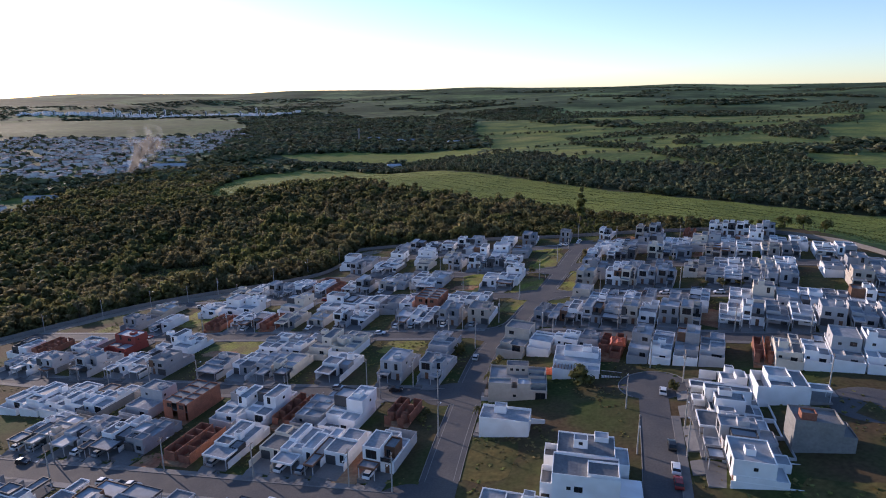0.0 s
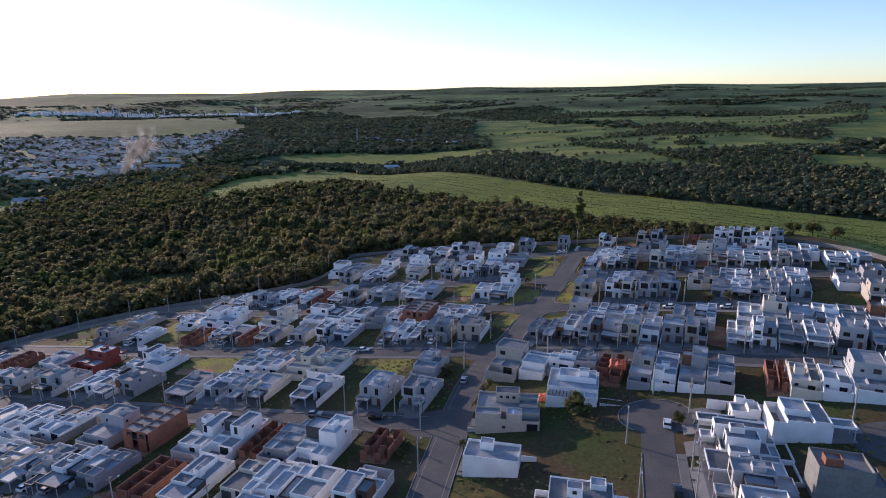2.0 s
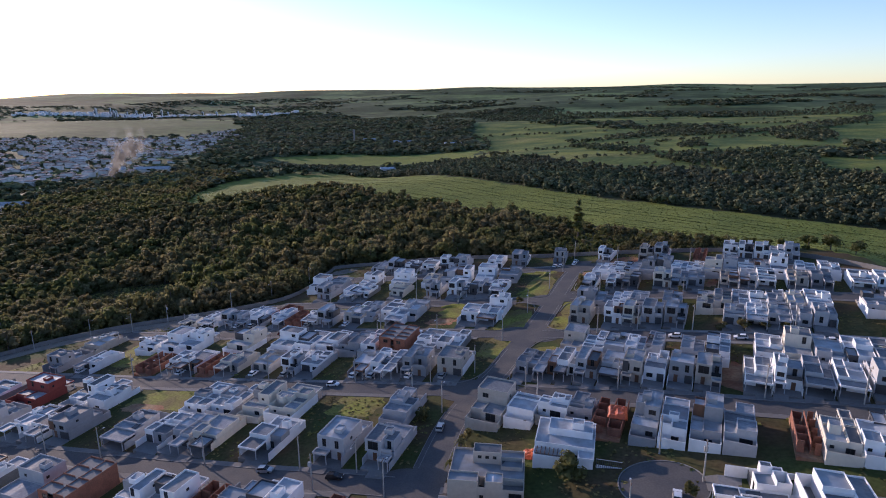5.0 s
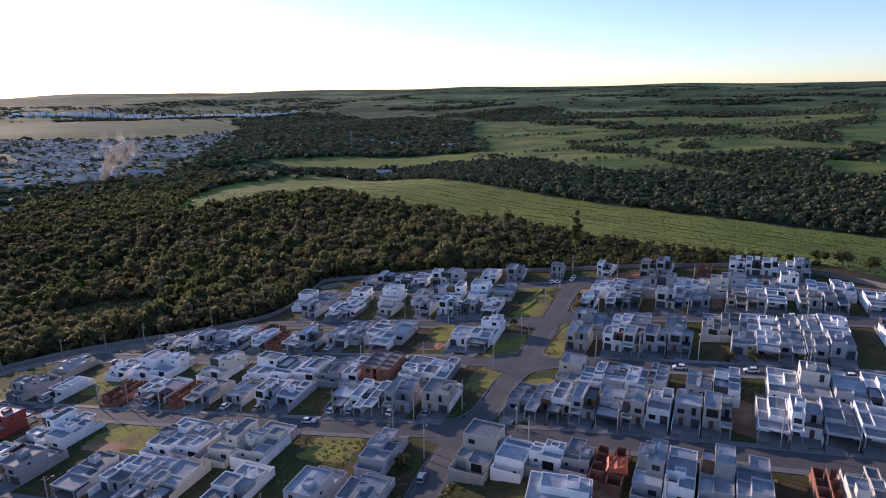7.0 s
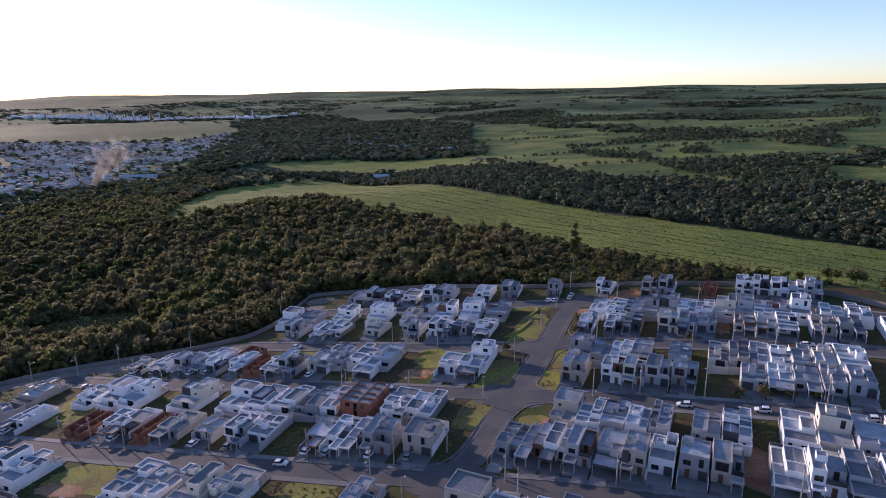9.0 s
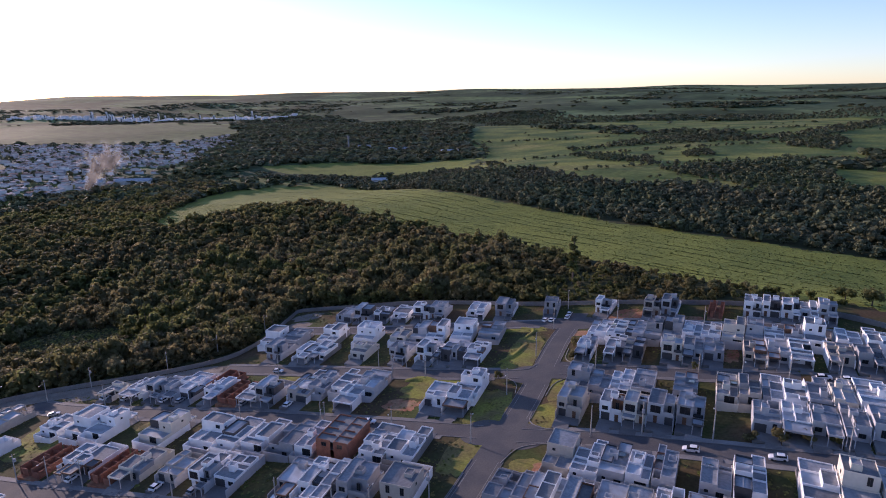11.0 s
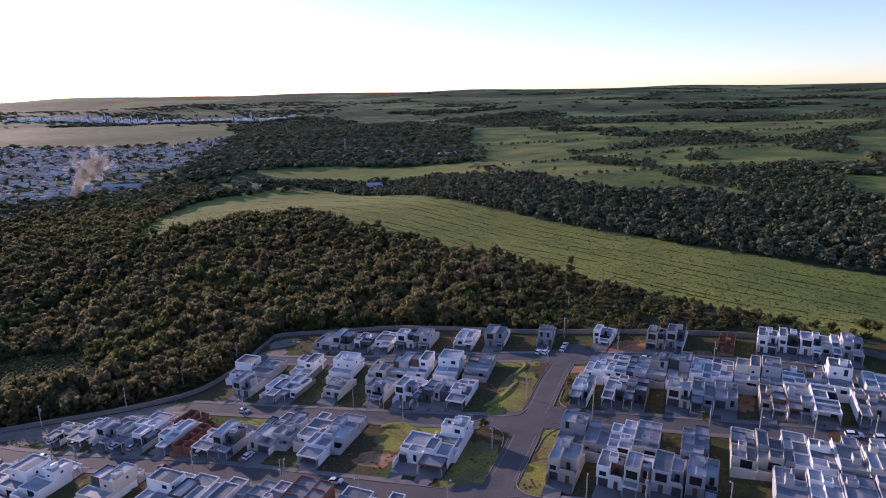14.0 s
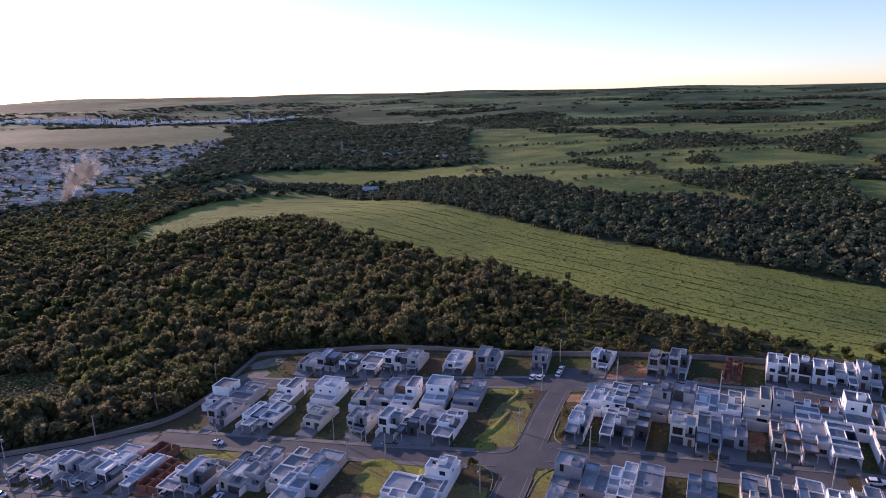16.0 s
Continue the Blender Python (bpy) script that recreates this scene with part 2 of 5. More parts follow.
def shell(bm, x0, x1, y0, y1, z0, z1, t=0.13, drop=0.4):
    """Outer walls with a parapet round a sunken top."""
    o = [(x0, y0), (x1, y0), (x1, y1), (x0, y1)]
    i = [(x0 + t, y0 + t), (x1 - t, y0 + t), (x1 - t, y1 - t), (x0 + t, y1 - t)]
    a = [bm.verts.new((*p, z0)) for p in o]
    b = [bm.verts.new((*p, z1)) for p in o]
    c = [bm.verts.new((*p, z1)) for p in i]
    d = [bm.verts.new((*p, z1 - drop - 0.1)) for p in i]
    for k in range(4):
        n = (k + 1) % 4
        bm.faces.new((a[k], a[n], b[n], b[k]))
        bm.faces.new((b[k], b[n], c[n], c[k]))
        bm.faces.new((c[k], c[n], d[n], d[k]))
    bm.faces.new(a[::-1])


def mesh_of(bm, name, mat):
    me = bpy.data.meshes.new(name)
    bm.to_mesh(me)
    bm.free()
    me.materials.append(mat)
    return me


def part(name, bm, mat, parent, label=""):
    ob = new(name, mesh_of(bm, name, mat))
    ob.parent = parent
    if label:
        ob["label"] = label
    return ob


def one(name, mat, *boxes):
    bm = bmesh.new()
    for b in boxes:
        box(bm, *b)
    return mesh_of(bm, name, mat)


def put(name, me, parent, x=0, y=0, z=0, rz=0, sx=1, sz=1, label=""):
    ob = new(name, me)
    ob.parent = parent
    ob.location, ob.rotation_euler, ob.scale = (x, y, z), (0, 0, rz), (sx, 1, sz)
    if label:
        ob["label"] = label
    return ob


def empty(name, x, y, z, rz=0.0):
    e = new(name)
    e.location, e.rotation_euler = (x, y, z), (0, 0, rz)
    return e


def mesh_np(name, verts, quads, mats, index=None):
    me = bpy.data.meshes.new(name)
    me.vertices.add(len(verts))
    me.vertices.foreach_set("co", np.ascontiguousarray(verts, np.float32).ravel())
    me.loops.add(quads.size)
    me.loops.foreach_set("vertex_index", np.ascontiguousarray(quads, np.int32).ravel())
    me.polygons.add(len(quads))
    me.polygons.foreach_set("loop_start", np.arange(0, quads.size, 4, dtype=np.int32))
    for m in mats:
        me.materials.append(m)
    if index is not None:
        me.polygons.foreach_set("material_index", np.ascontiguousarray(index, np.int32))
    me.update(calc_edges=True)
    return me


def in_poly(x, y, poly):
    inside = np.zeros(np.shape(x), bool)
    for (ax, ay), (bx, by) in zip(poly, poly[1:] + poly[:1]):
        cross = (ay > y) != (by > y)
        inside ^= cross & (x < (bx - ax) * (y - ay) / (by - ay + 1e-12) + ax)
    return inside

# ---- ground ----
FIELD_EDGE = [(-415, 556), (-488, 684), (-522, 776), (-526, 840), (-498, 917), (-441, 955), (-370, 938), (-240, 806), (-92, 660), (12, 574), (84, 520), (150, 482),
              (260, 420), (240, 300), (150, 318), (95, 350), (55, 386), (9, 428), (-42, 478), (-127, 541), (-208, 592), (-300, 675), (-356, 655), (-384, 585)]
STRIP_EDGE = [(-645, 1127), (-534, 1215), (-389, 1197), (-242, 1225), (-244, 1080), (-362, 1079), (-485, 1051), (-589, 1071)]
PASTURE_EDGE = [(-402, 1941), (170, 2108), (770, 2093), (1200, 1500), (301, 795), (285, 976), (173, 1008), (49, 804), (-59, 865), (-234, 1186), (-325, 1503)]
BELT = [(-339, 1030), (-268, 1055), (-138, 932), (-88, 896), (-55, 842), (-14, 800), (10, 776), (56, 778), (96, 794), (107, 755), (134, 737), (174, 740), (234, 720), (420, 640), (290, 425), (150, 486), (87, 523),
        (12, 578), (-92, 666), (-247, 822), (-380, 948), (-450, 975), (-560, 1000), (-480, 1050)]
BELT_2 = [(-90, 1281), (-29, 1321), (48, 1487), (166, 1754), (171, 1588), (237, 1492), (346, 1509), (453, 1675), (684, 1995), (592, 1734), (423, 1497), (398, 1322), (326, 1164),
          (284, 1250), (304, 1413), (195, 1354), (104, 1335), (13, 1303), (-75, 1226)]
BELT_3 = [(-75, 1154), (-43, 1158), (36, 1063), (53, 1102), (55, 923), (26, 976), (-20, 1014)]
BELT_4 = [(55, 911), (122, 949), (176, 990), (238, 1053), (253, 937), (233, 848), (220, 770), (239, 735), (225, 694), (164, 742), (129, 764), (115, 809), (83, 836)]
BELT_5 = [(-709, 2646), (-442, 2466), (-268, 2449), (-21, 2287), (162, 2330), (363, 2274), (579, 2241), (826, 2405), (722, 2106), (527, 2093), (328, 2053), (100, 2149), (-150, 2025), (-349, 1970), (-603, 2266)]
BELT_6 = [(104, 1158), (146, 1196), (149, 1092), (102, 1057)]
WOOD = [(-560, 250), (-345, 135), (-303, 195), (-273, 236), (-244, 268), (-211, 284), (-181, 297), (-162, 310), (-158, 330), (-163, 377), (-100, 381), (-27, 368), (32, 361), (92, 348), (95, 352), (55, 388), (9, 430),
        (-42, 480), (-127, 543), (-208, 594), (-300, 677), (-356, 657), (-384, 587), (-416, 560), (-500, 735), (-530, 880), (-640, 900), (-660, 640)]
CLEARING = [(-318, 326), (-306, 352), (-272, 358), (-238, 340), (-214, 317), (-232, 309), (-266, 318), (-292, 312)]
PALE_LAND = [(-2700, 2202), (-1542, 2397), (-1315, 1989), (-1311, 1660), (-1715, 1480), (-2500, 1500)]
TOWN = [(-1711, 1469), (-1300, 1530), (-1200, 1860), (-964, 1639), (-845, 1306), (-756, 1056), (-740, 940), (-690, 790), (-700, 740), (-759, 690), (-1100, 720)]
HAMLET = [(-560, 470), (-600, 560), (-720, 590), (-760, 480)]


def spaced(lo, hi, fine_lo, fine_hi, step, grow):
    out = list(np.arange(fine_lo, fine_hi + 0.1, step))
    s, v = step, fine_hi
    while v < hi:
        s *= grow
        v += s
        out.append(min(v, hi))
    s, v = step, fine_lo
    while v > lo:
        s *= grow
        v -= s
        out.insert(0, max(v, lo))
    return np.array(out)


def make_ground():
    xs, ys = spaced(-4300, 3300, -560, 320, 5, 1.07), spaced(-500, 4650, 20, 1150, 5, 1.05)
    gx, gy = np.meshgrid(xs, ys)
    gz = land_z(gx, gy)
    verts = np.stack([gx, gy, gz], -1).reshape(-1, 3)
    h, w = gx.shape
    i = np.arange(h * w).reshape(h, w)
    quads = np.stack([i[:-1, :-1], i[:-1, 1:], i[1:, 1:], i[1:, :-1]], -1).reshape(-1, 4)
    c = verts[quads].mean(1)
    cx = c[:, 0] + 3 * np.sin(c[:, 1] / 7 + np.sin(c[:, 0] / 11))
    cy = c[:, 1] + 3 * np.sin(c[:, 0] / 6 + 2 * np.sin(c[:, 1] / 13))
    zone = np.where(np.hypot(cx, cy) > 1150, 4, 3)
    zone[in_poly(cx, cy, PASTURE_EDGE)] = 3
    zone[in_poly(cx, cy, PALE_LAND)] = 5
    zone[in_poly(cx, cy, BELT) | in_poly(cx, cy, WOOD)] = 1
    near = outside(cx, cy)
    zone[(near < 18) & (zone == 3)] = 0
    zone[in_poly(cx, cy, FIELD_EDGE) | in_poly(cx, cy, STRIP_EDGE)] = 2
    zone[near < 1] = 0
    ob = new("ground", mesh_np("ground", verts, quads, [GROUND, FOREST_FLOOR, FIELD, PASTURE, FAR_LAND, VALLEY_GRASS], zone))
    for p in ob.data.polygons:
        p.use_smooth = True
    tagged(ob, "rolling ground with dry lots, crop field, pasture and woodland floor", "ground", kind="structure")


make_ground()

# ---- roads ----
def curve_points(pts, step=4.0):
    p = np.array(pts, float)
    p = np.vstack([2 * p[0] - p[1], p, 2 * p[-1] - p[-2]])
    out = []
    for a, b, c, d in zip(p, p[1:], p[2:], p[3:]):
        n = max(2, int(np.linalg.norm(c - b) / step))
        for s in np.arange(n) / n:
            out.append(0.5 * (2 * b + (c - a) * s + (2 * a - 5 * b + 4 * c - d) * s * s + (3 * b - a - 3 * c + d) * s ** 3))
    out.append(p[-2])
    return np.array(out)


def ribbon(bm, line, lo, hi, up, thick):
    """A strip from lo to hi metres to the left of a line, its top up metres over the ground."""
    tangent = np.gradient(line, axis=0)
    tangent /= np.linalg.norm(tangent, axis=1)[:, None]
    left = np.c_[-tangent[:, 1], tangent[:, 0]]
    rows = []
    for p, n in zip(line, left):
        q = [p + n * lo, p + n * hi]
        z = [float(land_z(a[0], a[1])) for a in q]
        rows.append([bm.verts.new((q[0][0], q[0][1], z[0] + up - thick)), bm.verts.new((q[0][0], q[0][1], z[0] + up)),
                     bm.verts.new((q[1][0], q[1][1], z[1] + up)), bm.verts.new((q[1][0], q[1][1], z[1] + up - thick))])
    for a, b in zip(rows, rows[1:]):
        for k in range(3):
            bm.faces.new((a[k], b[k], b[k + 1], a[k + 1]))
    bm.faces.new(rows[0])
    bm.faces.new(rows[-1][::-1])


MAIN = curve_points([(-23, 20), (-28, 65), (-31.2, 105), (-32.9, 125), (-34, 142), (-35.2, 160), (-35.4, 182), (-32.8, 200), (-29.6, 213), (-26.6, 232), (-23.4, 251), (-20.8, 270), (-18.4, 293), (-15.8, 318), (-12.8, 336), (-10.3, 351)])
STREETS = dict(
    a=[(-250, 117), (-157, 109.5), (-89, 105), (-50, 102.5), (-35.5, 101.6)],
    b=[(-245, 172), (-188, 163.5), (-130, 158), (-82, 154), (-55, 153), (-39, 152.2)],
    c=[(-274, 220), (-195, 212), (-150, 208), (-101, 204.5), (-57, 201.5), (-37, 200.6)],
    d=[(-220, 263.5), (-200, 259.5), (-163, 257), (-120, 256), (-80, 252), (-42, 248), (-28, 246.5)],
    e=[(-158, 297), (-120, 294), (-76, 290), (-47, 288), (-22, 287)],
    f=[(-149, 345), (-140, 342), (-103, 339.5), (-56, 340), (-25, 339), (-16, 338.5)],
    g=[(-32, 199.5), (-4, 197.6), (21, 193.8), (51, 188.5), (110, 178.5)],
    h=[(-24.5, 245.5), (-4, 244.5), (7, 243.2), (23, 240.4), (42, 237), (65, 233.2), (110, 225.5)],
    i=[(-16.8, 290.5), (8, 288.3), (27, 285.3), (45, 282.5), (62, 280), (110, 272)],
    j=[(-10.6, 338), (18, 335), (42, 328.5), (60, 325), (77, 318), (110, 303)],
    cul=[(11, 60), (13, 110), (13.6, 140), (14, 160)],
    edge=[(-330, 138), (-296, 190), (-280.7, 210.6), (-265.6, 229.6), (-250, 249), (-236.6, 260.5), (-223.6, 268.6), (-207, 275.2), (-188, 282.6), (-175.5, 288), (-163, 294.6), (-152, 296.6)])


def disc(bm, x, y, r, up, thick, n=28):
    ring = []
    for k in range(n):
        px, py = x + r * math.cos(2 * math.pi * k / n), y + r * math.sin(2 * math.pi * k / n)
        z = float(land_z(px, py)) + up
        ring.append((bm.verts.new((px, py, z)), bm.verts.new((px, py, z - thick))))
    bm.faces.new([a for a, _ in ring])
    for (a, b), (c, d) in zip(ring, ring[1:] + ring[:1]):
        bm.faces.new((a, b, d, c))


def make_roads():
    bm = bmesh.new()
    ribbon(bm, MAIN, -4.3, 4.3, 0.06, 0.4)
    road = new("road_main", mesh_of(bm, "road_main", ASPHALT))
    tagged(road, "worn grey asphalt avenue between grass verges", "road", kind="structure")
    for name, pts in STREETS.items():
        line = curve_points(pts)
        half = 4.2 if name == "edge" else 3.5
        bm = bmesh.new()
        ribbon(bm, line, -half, half, 0.045, 0.4)
        else_end = {"g": (-27.5, 199), "c": (-37.5, 201), "h": (-19.5, 245), "d": (-30.5, 247), "i": (-13, 290.2), "e": (-23.5, 287), "b": (-40.5, 152.5), "a": (-37, 101.8), "j": (-7.5, 338), "f": (-17, 338.5)}.get(name)
        if else_end:
            disc(bm, *else_end, 7.2, 0.052, 0.4)
        if name == "cul":
            disc(bm, 14, 157, 8.5, 0.055, 0.4)
        ob = new("road_" + name, mesh_of(bm, "road", DUST if name == "edge" else ASPHALT))
        tagged(ob, "worn asphalt residential street" if name != "edge" else "dusty pale perimeter road along the wall", "road", kind="structure")
        bm = bmesh.new()
        if name == "cul":
            line = line[:-4]
        line = line[1:-1]
        for s in (-1, 1):
            a, b = sorted((s * half, s * (half + 0.15)))
            ribbon(bm, line, a, b, 0.17, 0.5)
        tagged(new("kerb_" + name, mesh_of(bm, "kerb", KERB)), "pale concrete kerb along the street", "kerb", kind="structure")
        near = np.min(np.linalg.norm(line[:, None] - MAIN[None], axis=2), axis=1)
        clear = line[near > 12] if name != "cul" else line
        if name != "edge":
            for s in (-1, 1) if name != "cul" else (-1,):
                bm = bmesh.new()
                a, b = sorted((s * (half + 0.15), s * (half + 1.9)))
                ribbon(bm, clear, a, b, 0.15, 0.5)
                tagged(new("pavement_" + name, mesh_of(bm, "pavement", PAVING)), "pale concrete pavement beside the street", "pavement", kind="structure")
    bm = bmesh.new()
    for a, b in ((-4.45, -4.3), (4.3, 4.45)):
        for lo, hi in ((18, 96), (110, 147), (158, 190), (208, 236), (253, 282), (294, 333)):
            piece = MAIN[(MAIN[:, 1] > lo) & (MAIN[:, 1] < hi)]
            if len(piece) > 2:
                ribbon(bm, piece, a, b, 0.17, 0.5)
    tagged(new("kerb_main", mesh_of(bm, "kerb", KERB)), "pale concrete kerb along the avenue", "kerb", kind="structure")


make_roads()
bm = bmesh.new()
ribbon(bm, np.array([(14 + 8.65 * math.cos(radians(a)), 157 + 8.65 * math.sin(radians(a))) for a in range(-55, 236, 8)]), -0.1, 0.1, 0.19, 0.5)
tagged(new("kerb_turning_circle", mesh_of(bm, "kerb", KERB)), "pale concrete kerb round the turning circle", "kerb", kind="structure")


bm = bmesh.new()
for pts in ([(-11.4, 310), (-11.9, 301), (-9.5, 296.5), (-3, 294.3)], [(-15.7, 270), (-14, 278.5), (-10, 283.6), (-5, 286)], [(-18.4, 259), (-18.4, 253.5), (-14.5, 249.7), (-8, 248.7)],
            [(-23, 231), (-20, 238), (-15, 240.7), (-9, 241.2)], [(-24.8, 219), (-25.5, 211), (-24, 205.6), (-19, 203)], [(-31.6, 226), (-33.6, 214), (-38, 207), (-45, 205.2)],
            [(-25.6, 272), (-26.4, 279), (-30, 283.4), (-36, 284.4)], [(-21.4, 296), (-24, 291.4), (-30, 290.6), (-37, 291.2)]):
    ribbon(bm, curve_points(pts, 1.5), -0.11, 0.11, 0.2, 0.5)
tagged(new("kerb_corners", mesh_of(bm, "kerb", KERB)), "curved pale concrete kerbs at the avenue's junctions", "kerb", kind="structure")


def make_wall():
    line = curve_points([(-334, 141), (-300, 193), (-285, 214), (-270, 233), (-254, 253), (-240, 264.5), (-226, 273), (-209, 280.5), (-190, 288), (-178, 293.5), (-166, 300.5),
                         (-158, 308), (-154.6, 318), (-154.2, 335), (-156.5, 351), (-158.4, 366), (-159.2, 371.5), (-153, 374), (-129, 375.5), (-107, 377), (-90, 377), (-67, 373), (-49, 369), (-27, 364.5),
                         (5.6, 361.5), (31, 357.5), (54, 351.5), (80, 340), (97, 322), (112, 300), (128, 262)], 5)
    bm = bmesh.new()
    ribbon(bm, line, -0.1, 0.1, 2.0, 2.9)
    tagged(new("wall_perimeter", mesh_of(bm, "wall_perimeter", WALL_GREY)), "long grey block perimeter wall beside the wood", "wall", kind="structure")


make_wall()

# ---- woodland ----
def lump(rng, cx, cy, cz, r):
    """A small knobbly six-sided core."""
    pts = []
    for z in (-1, 1):
        for px, py in ((-1, -1), (1, -1), (1, 1), (-1, 1)):
            d = Vector((px, py, z)).normalized() * r * rng.uniform(0.85, 1.15)
            pts.append((cx + d.x, cy + d.y, cz + d.z))
    return pts, [(3, 2, 1, 0), (4, 5, 6, 7), (0, 1, 5, 4), (1, 2, 6, 5), (2, 3, 7, 6), (3, 0, 4, 7)]


def crown(rng, n, size, core=True, count=7):
    """An uneven crown: leaf sprays over several knobbly lobes. Unit radius, base at z = 0."""
    verts, quads = [], []
    lobes = []
    for k in range(count):
        a = rng.uniform(0, 2 * math.pi)
        r = rng.uniform(0.15, 0.6)
        lobes.append((r * math.cos(a), r * math.sin(a), rng.uniform(0.35, 1.2) - 0.35 * r, rng.uniform(0.28, 0.5)))
    if core:
        for lobe in lobes:
            p, q = lump(rng, *lobe[:3], lobe[3] * 0.82)
            quads += [tuple(i + len(verts) for i in f) for f in q]
            verts += p
    for k in range(n):
        lx, ly, lz, lr = lobes[k % count]
        d = Vector((rng.gauss(0, 1), rng.gauss(0, 1), rng.gauss(0.35, 0.9))).normalized()
        c = Vector((lx, ly, lz)) + d * lr * rng.uniform(0.82, 1.08)
        s = size * rng.uniform(0.6, 1.3)
        axis = (d + 0.45 * Vector((rng.uniform(-1, 1), rng.uniform(-1, 1), rng.uniform(-0.6, 1)))).normalized()
        u = axis.orthogonal().normalized()
        u.rotate(Matrix.Rotation(rng.uniform(0, 6.28), 3, axis))
        v = axis.cross(u)
        i = len(verts)
        for p, q in ((-1, -0.6), (0.9, -0.8), (1, 0.7), (-0.7, 0.9)):
            verts.append(tuple(c + u * p * s + v * q * s + axis * rng.uniform(-0.25, 0.25) * s))
        quads.append((i, i + 1, i + 2, i + 3))
    return np.array(verts), np.array(quads)


def trunk(h, r):
    v, q = [], []
    for z, k in ((-0.6, 1.2), (h * 0.5, 0.85), (h, 0.4)):
        for a in range(4):
            v.append((r * k * math.cos(a * 1.5708), r * k * math.sin(a * 1.5708), z))
    for lvl in (0, 4):
        for a in range(4):
            q.append((lvl + a, lvl + (a + 1) % 4, lvl + 4 + (a + 1) % 4, lvl + 4 + a))
    return np.array(v), np.array(q)


def wood(name, label, places, variants, mats, seed, tall=True):
    """One object of many trees. places: rows of x, y, height, width."""
    rng = np.random.default_rng(seed)
    vs, qs, mi, off = [], [], [], 0
    zs = land_z(places[:, 0], places[:, 1])
    for (x, y, h, w), z in zip(places, zs):
        v, q = variants[rng.integers(len(variants))]
        a = rng.uniform(0, 6.28)
        c, s = math.cos(a), math.sin(a)
        p = np.c_[(v[:, 0] * c - v[:, 1] * s) * w, (v[:, 0] * s + v[:, 1] * c) * w, (0.06 + 0.56 * v[:, 2]) * h]
        vs.append(p + (x, y, z))
        qs.append(q + off)
        mi.append(np.zeros(len(q), int))
        off += len(v)
        if tall and h > 6:
            tv, tq = trunk(h * 0.7, 0.03 * h)
            vs.append(tv + (x, y, z))
            qs.append(tq + off)
            mi.append(np.ones(len(tq), int))
            off += len(tv)
    ob = new(name, mesh_np(name, np.concatenate(vs), np.concatenate(qs), mats, np.concatenate(mi)))
    ob.data.polygons.foreach_set("use_smooth", np.ones(len(ob.data.polygons), bool))
    tagged(ob, label, "woodland", kind="stuff")
    return ob


def scatter(poly, step, seed, holes=(), jitter=0.7):
    rng = np.random.default_rng(seed)
    p = np.array(poly, float)
    xs, ys = np.meshgrid(np.arange(p[:, 0].min(), p[:, 0].max(), step), np.arange(p[:, 1].min(), p[:, 1].max(), step))
    xs = (xs + rng.uniform(-jitter, jitter, xs.shape) * step).ravel()
    ys = (ys + rng.uniform(-jitter, jitter, ys.shape) * step).ravel()
    keep = in_poly(xs, ys, poly)
    for h in holes:
        keep &= ~in_poly(xs, ys, h)
    return np.c_[xs[keep], ys[keep]]


def sized(xy, lo, hi, seed, wide=0.5):
    rng = np.random.default_rng(seed)
    h = lo + (hi - lo) * rng.beta(1.5, 2.4, len(xy))
    return np.c_[xy, h, h * wide * rng.uniform(0.8, 1.25, len(xy))]


def shrink(rows):
    """Low scrub where the wood thins out behind the village's east end."""
    rows[:, 2:] *= np.clip(0.45 + (-rows[:, :1] - 20) / 90, 0.45, 1.0)
    return rows


tree_rng = random.Random(5)
CROWNS = [crown(tree_rng, 130, 0.115, True, 6) for _ in range(8)]
CROWNS_MID = [crown(tree_rng, 42, 0.185, True, 4) for _ in range(6)]
CROWNS_SMALL = [crown(tree_rng, 44, 0.24, False) for _ in range(5)]
CROWNS_FAR = [crown(tree_rng, 16, 0.42, False) for _ in range(4)]
near_wood = scatter(WOOD, 4.8, 1, (CLEARING, FIELD_EDGE))
near_wood = near_wood[outside(near_wood[:, 0], near_wood[:, 1]) > 5]
close = (near_wood[:, 0] > -330) & (near_wood[:, 1] < 500)
dry_patch = np.sin(near_wood[:, 0] / 17 + 1.6 * np.sin(near_wood[:, 1] / 23)) + np.sin(near_wood[:, 1] / 14 - near_wood[:, 0] / 41)
pale = np.random.default_rng(35).uniform(0, 1, len(near_wood)) < np.where(dry_patch > 0.9, 0.4, 0.07)
wood("woodland", "dense dark green subtropical woodland beyond the wall", shrink(sized(near_wood[close & ~pale], 4, 13, 2, 0.52)), CROWNS, [LEAF, BARK], 3)
wood("woodland", "dry olive-brown crowns among the dark wood", shrink(sized(near_wood[close & pale], 6, 14.5, 36, 0.45)), CROWNS, [LEAF_PALE, BARK], 37)
valley_side = scatter(WOOD, 6.4, 14, (CLEARING, FIELD_EDGE))
valley_side = valley_side[((valley_side[:, 0] <= -330) | (valley_side[:, 1] >= 500)) & (outside(valley_side[:, 0], valley_side[:, 1]) > 9)]
wood("woodland", "dense dark green woodland on the valley side", sized(valley_side, 4.5, 13, 4, 0.66), CROWNS_MID, [LEAF, BARK], 5, False)
scrub = scatter(WOOD, 3.8, 61, (CLEARING, FIELD_EDGE))
gap = outside(scrub[:, 0], scrub[:, 1])
thin = np.sin(scrub[:, 0] / 5 + np.sin(scrub[:, 1] / 4)) + np.sin(scrub[:, 1] / 6 - scrub[:, 0] / 13)
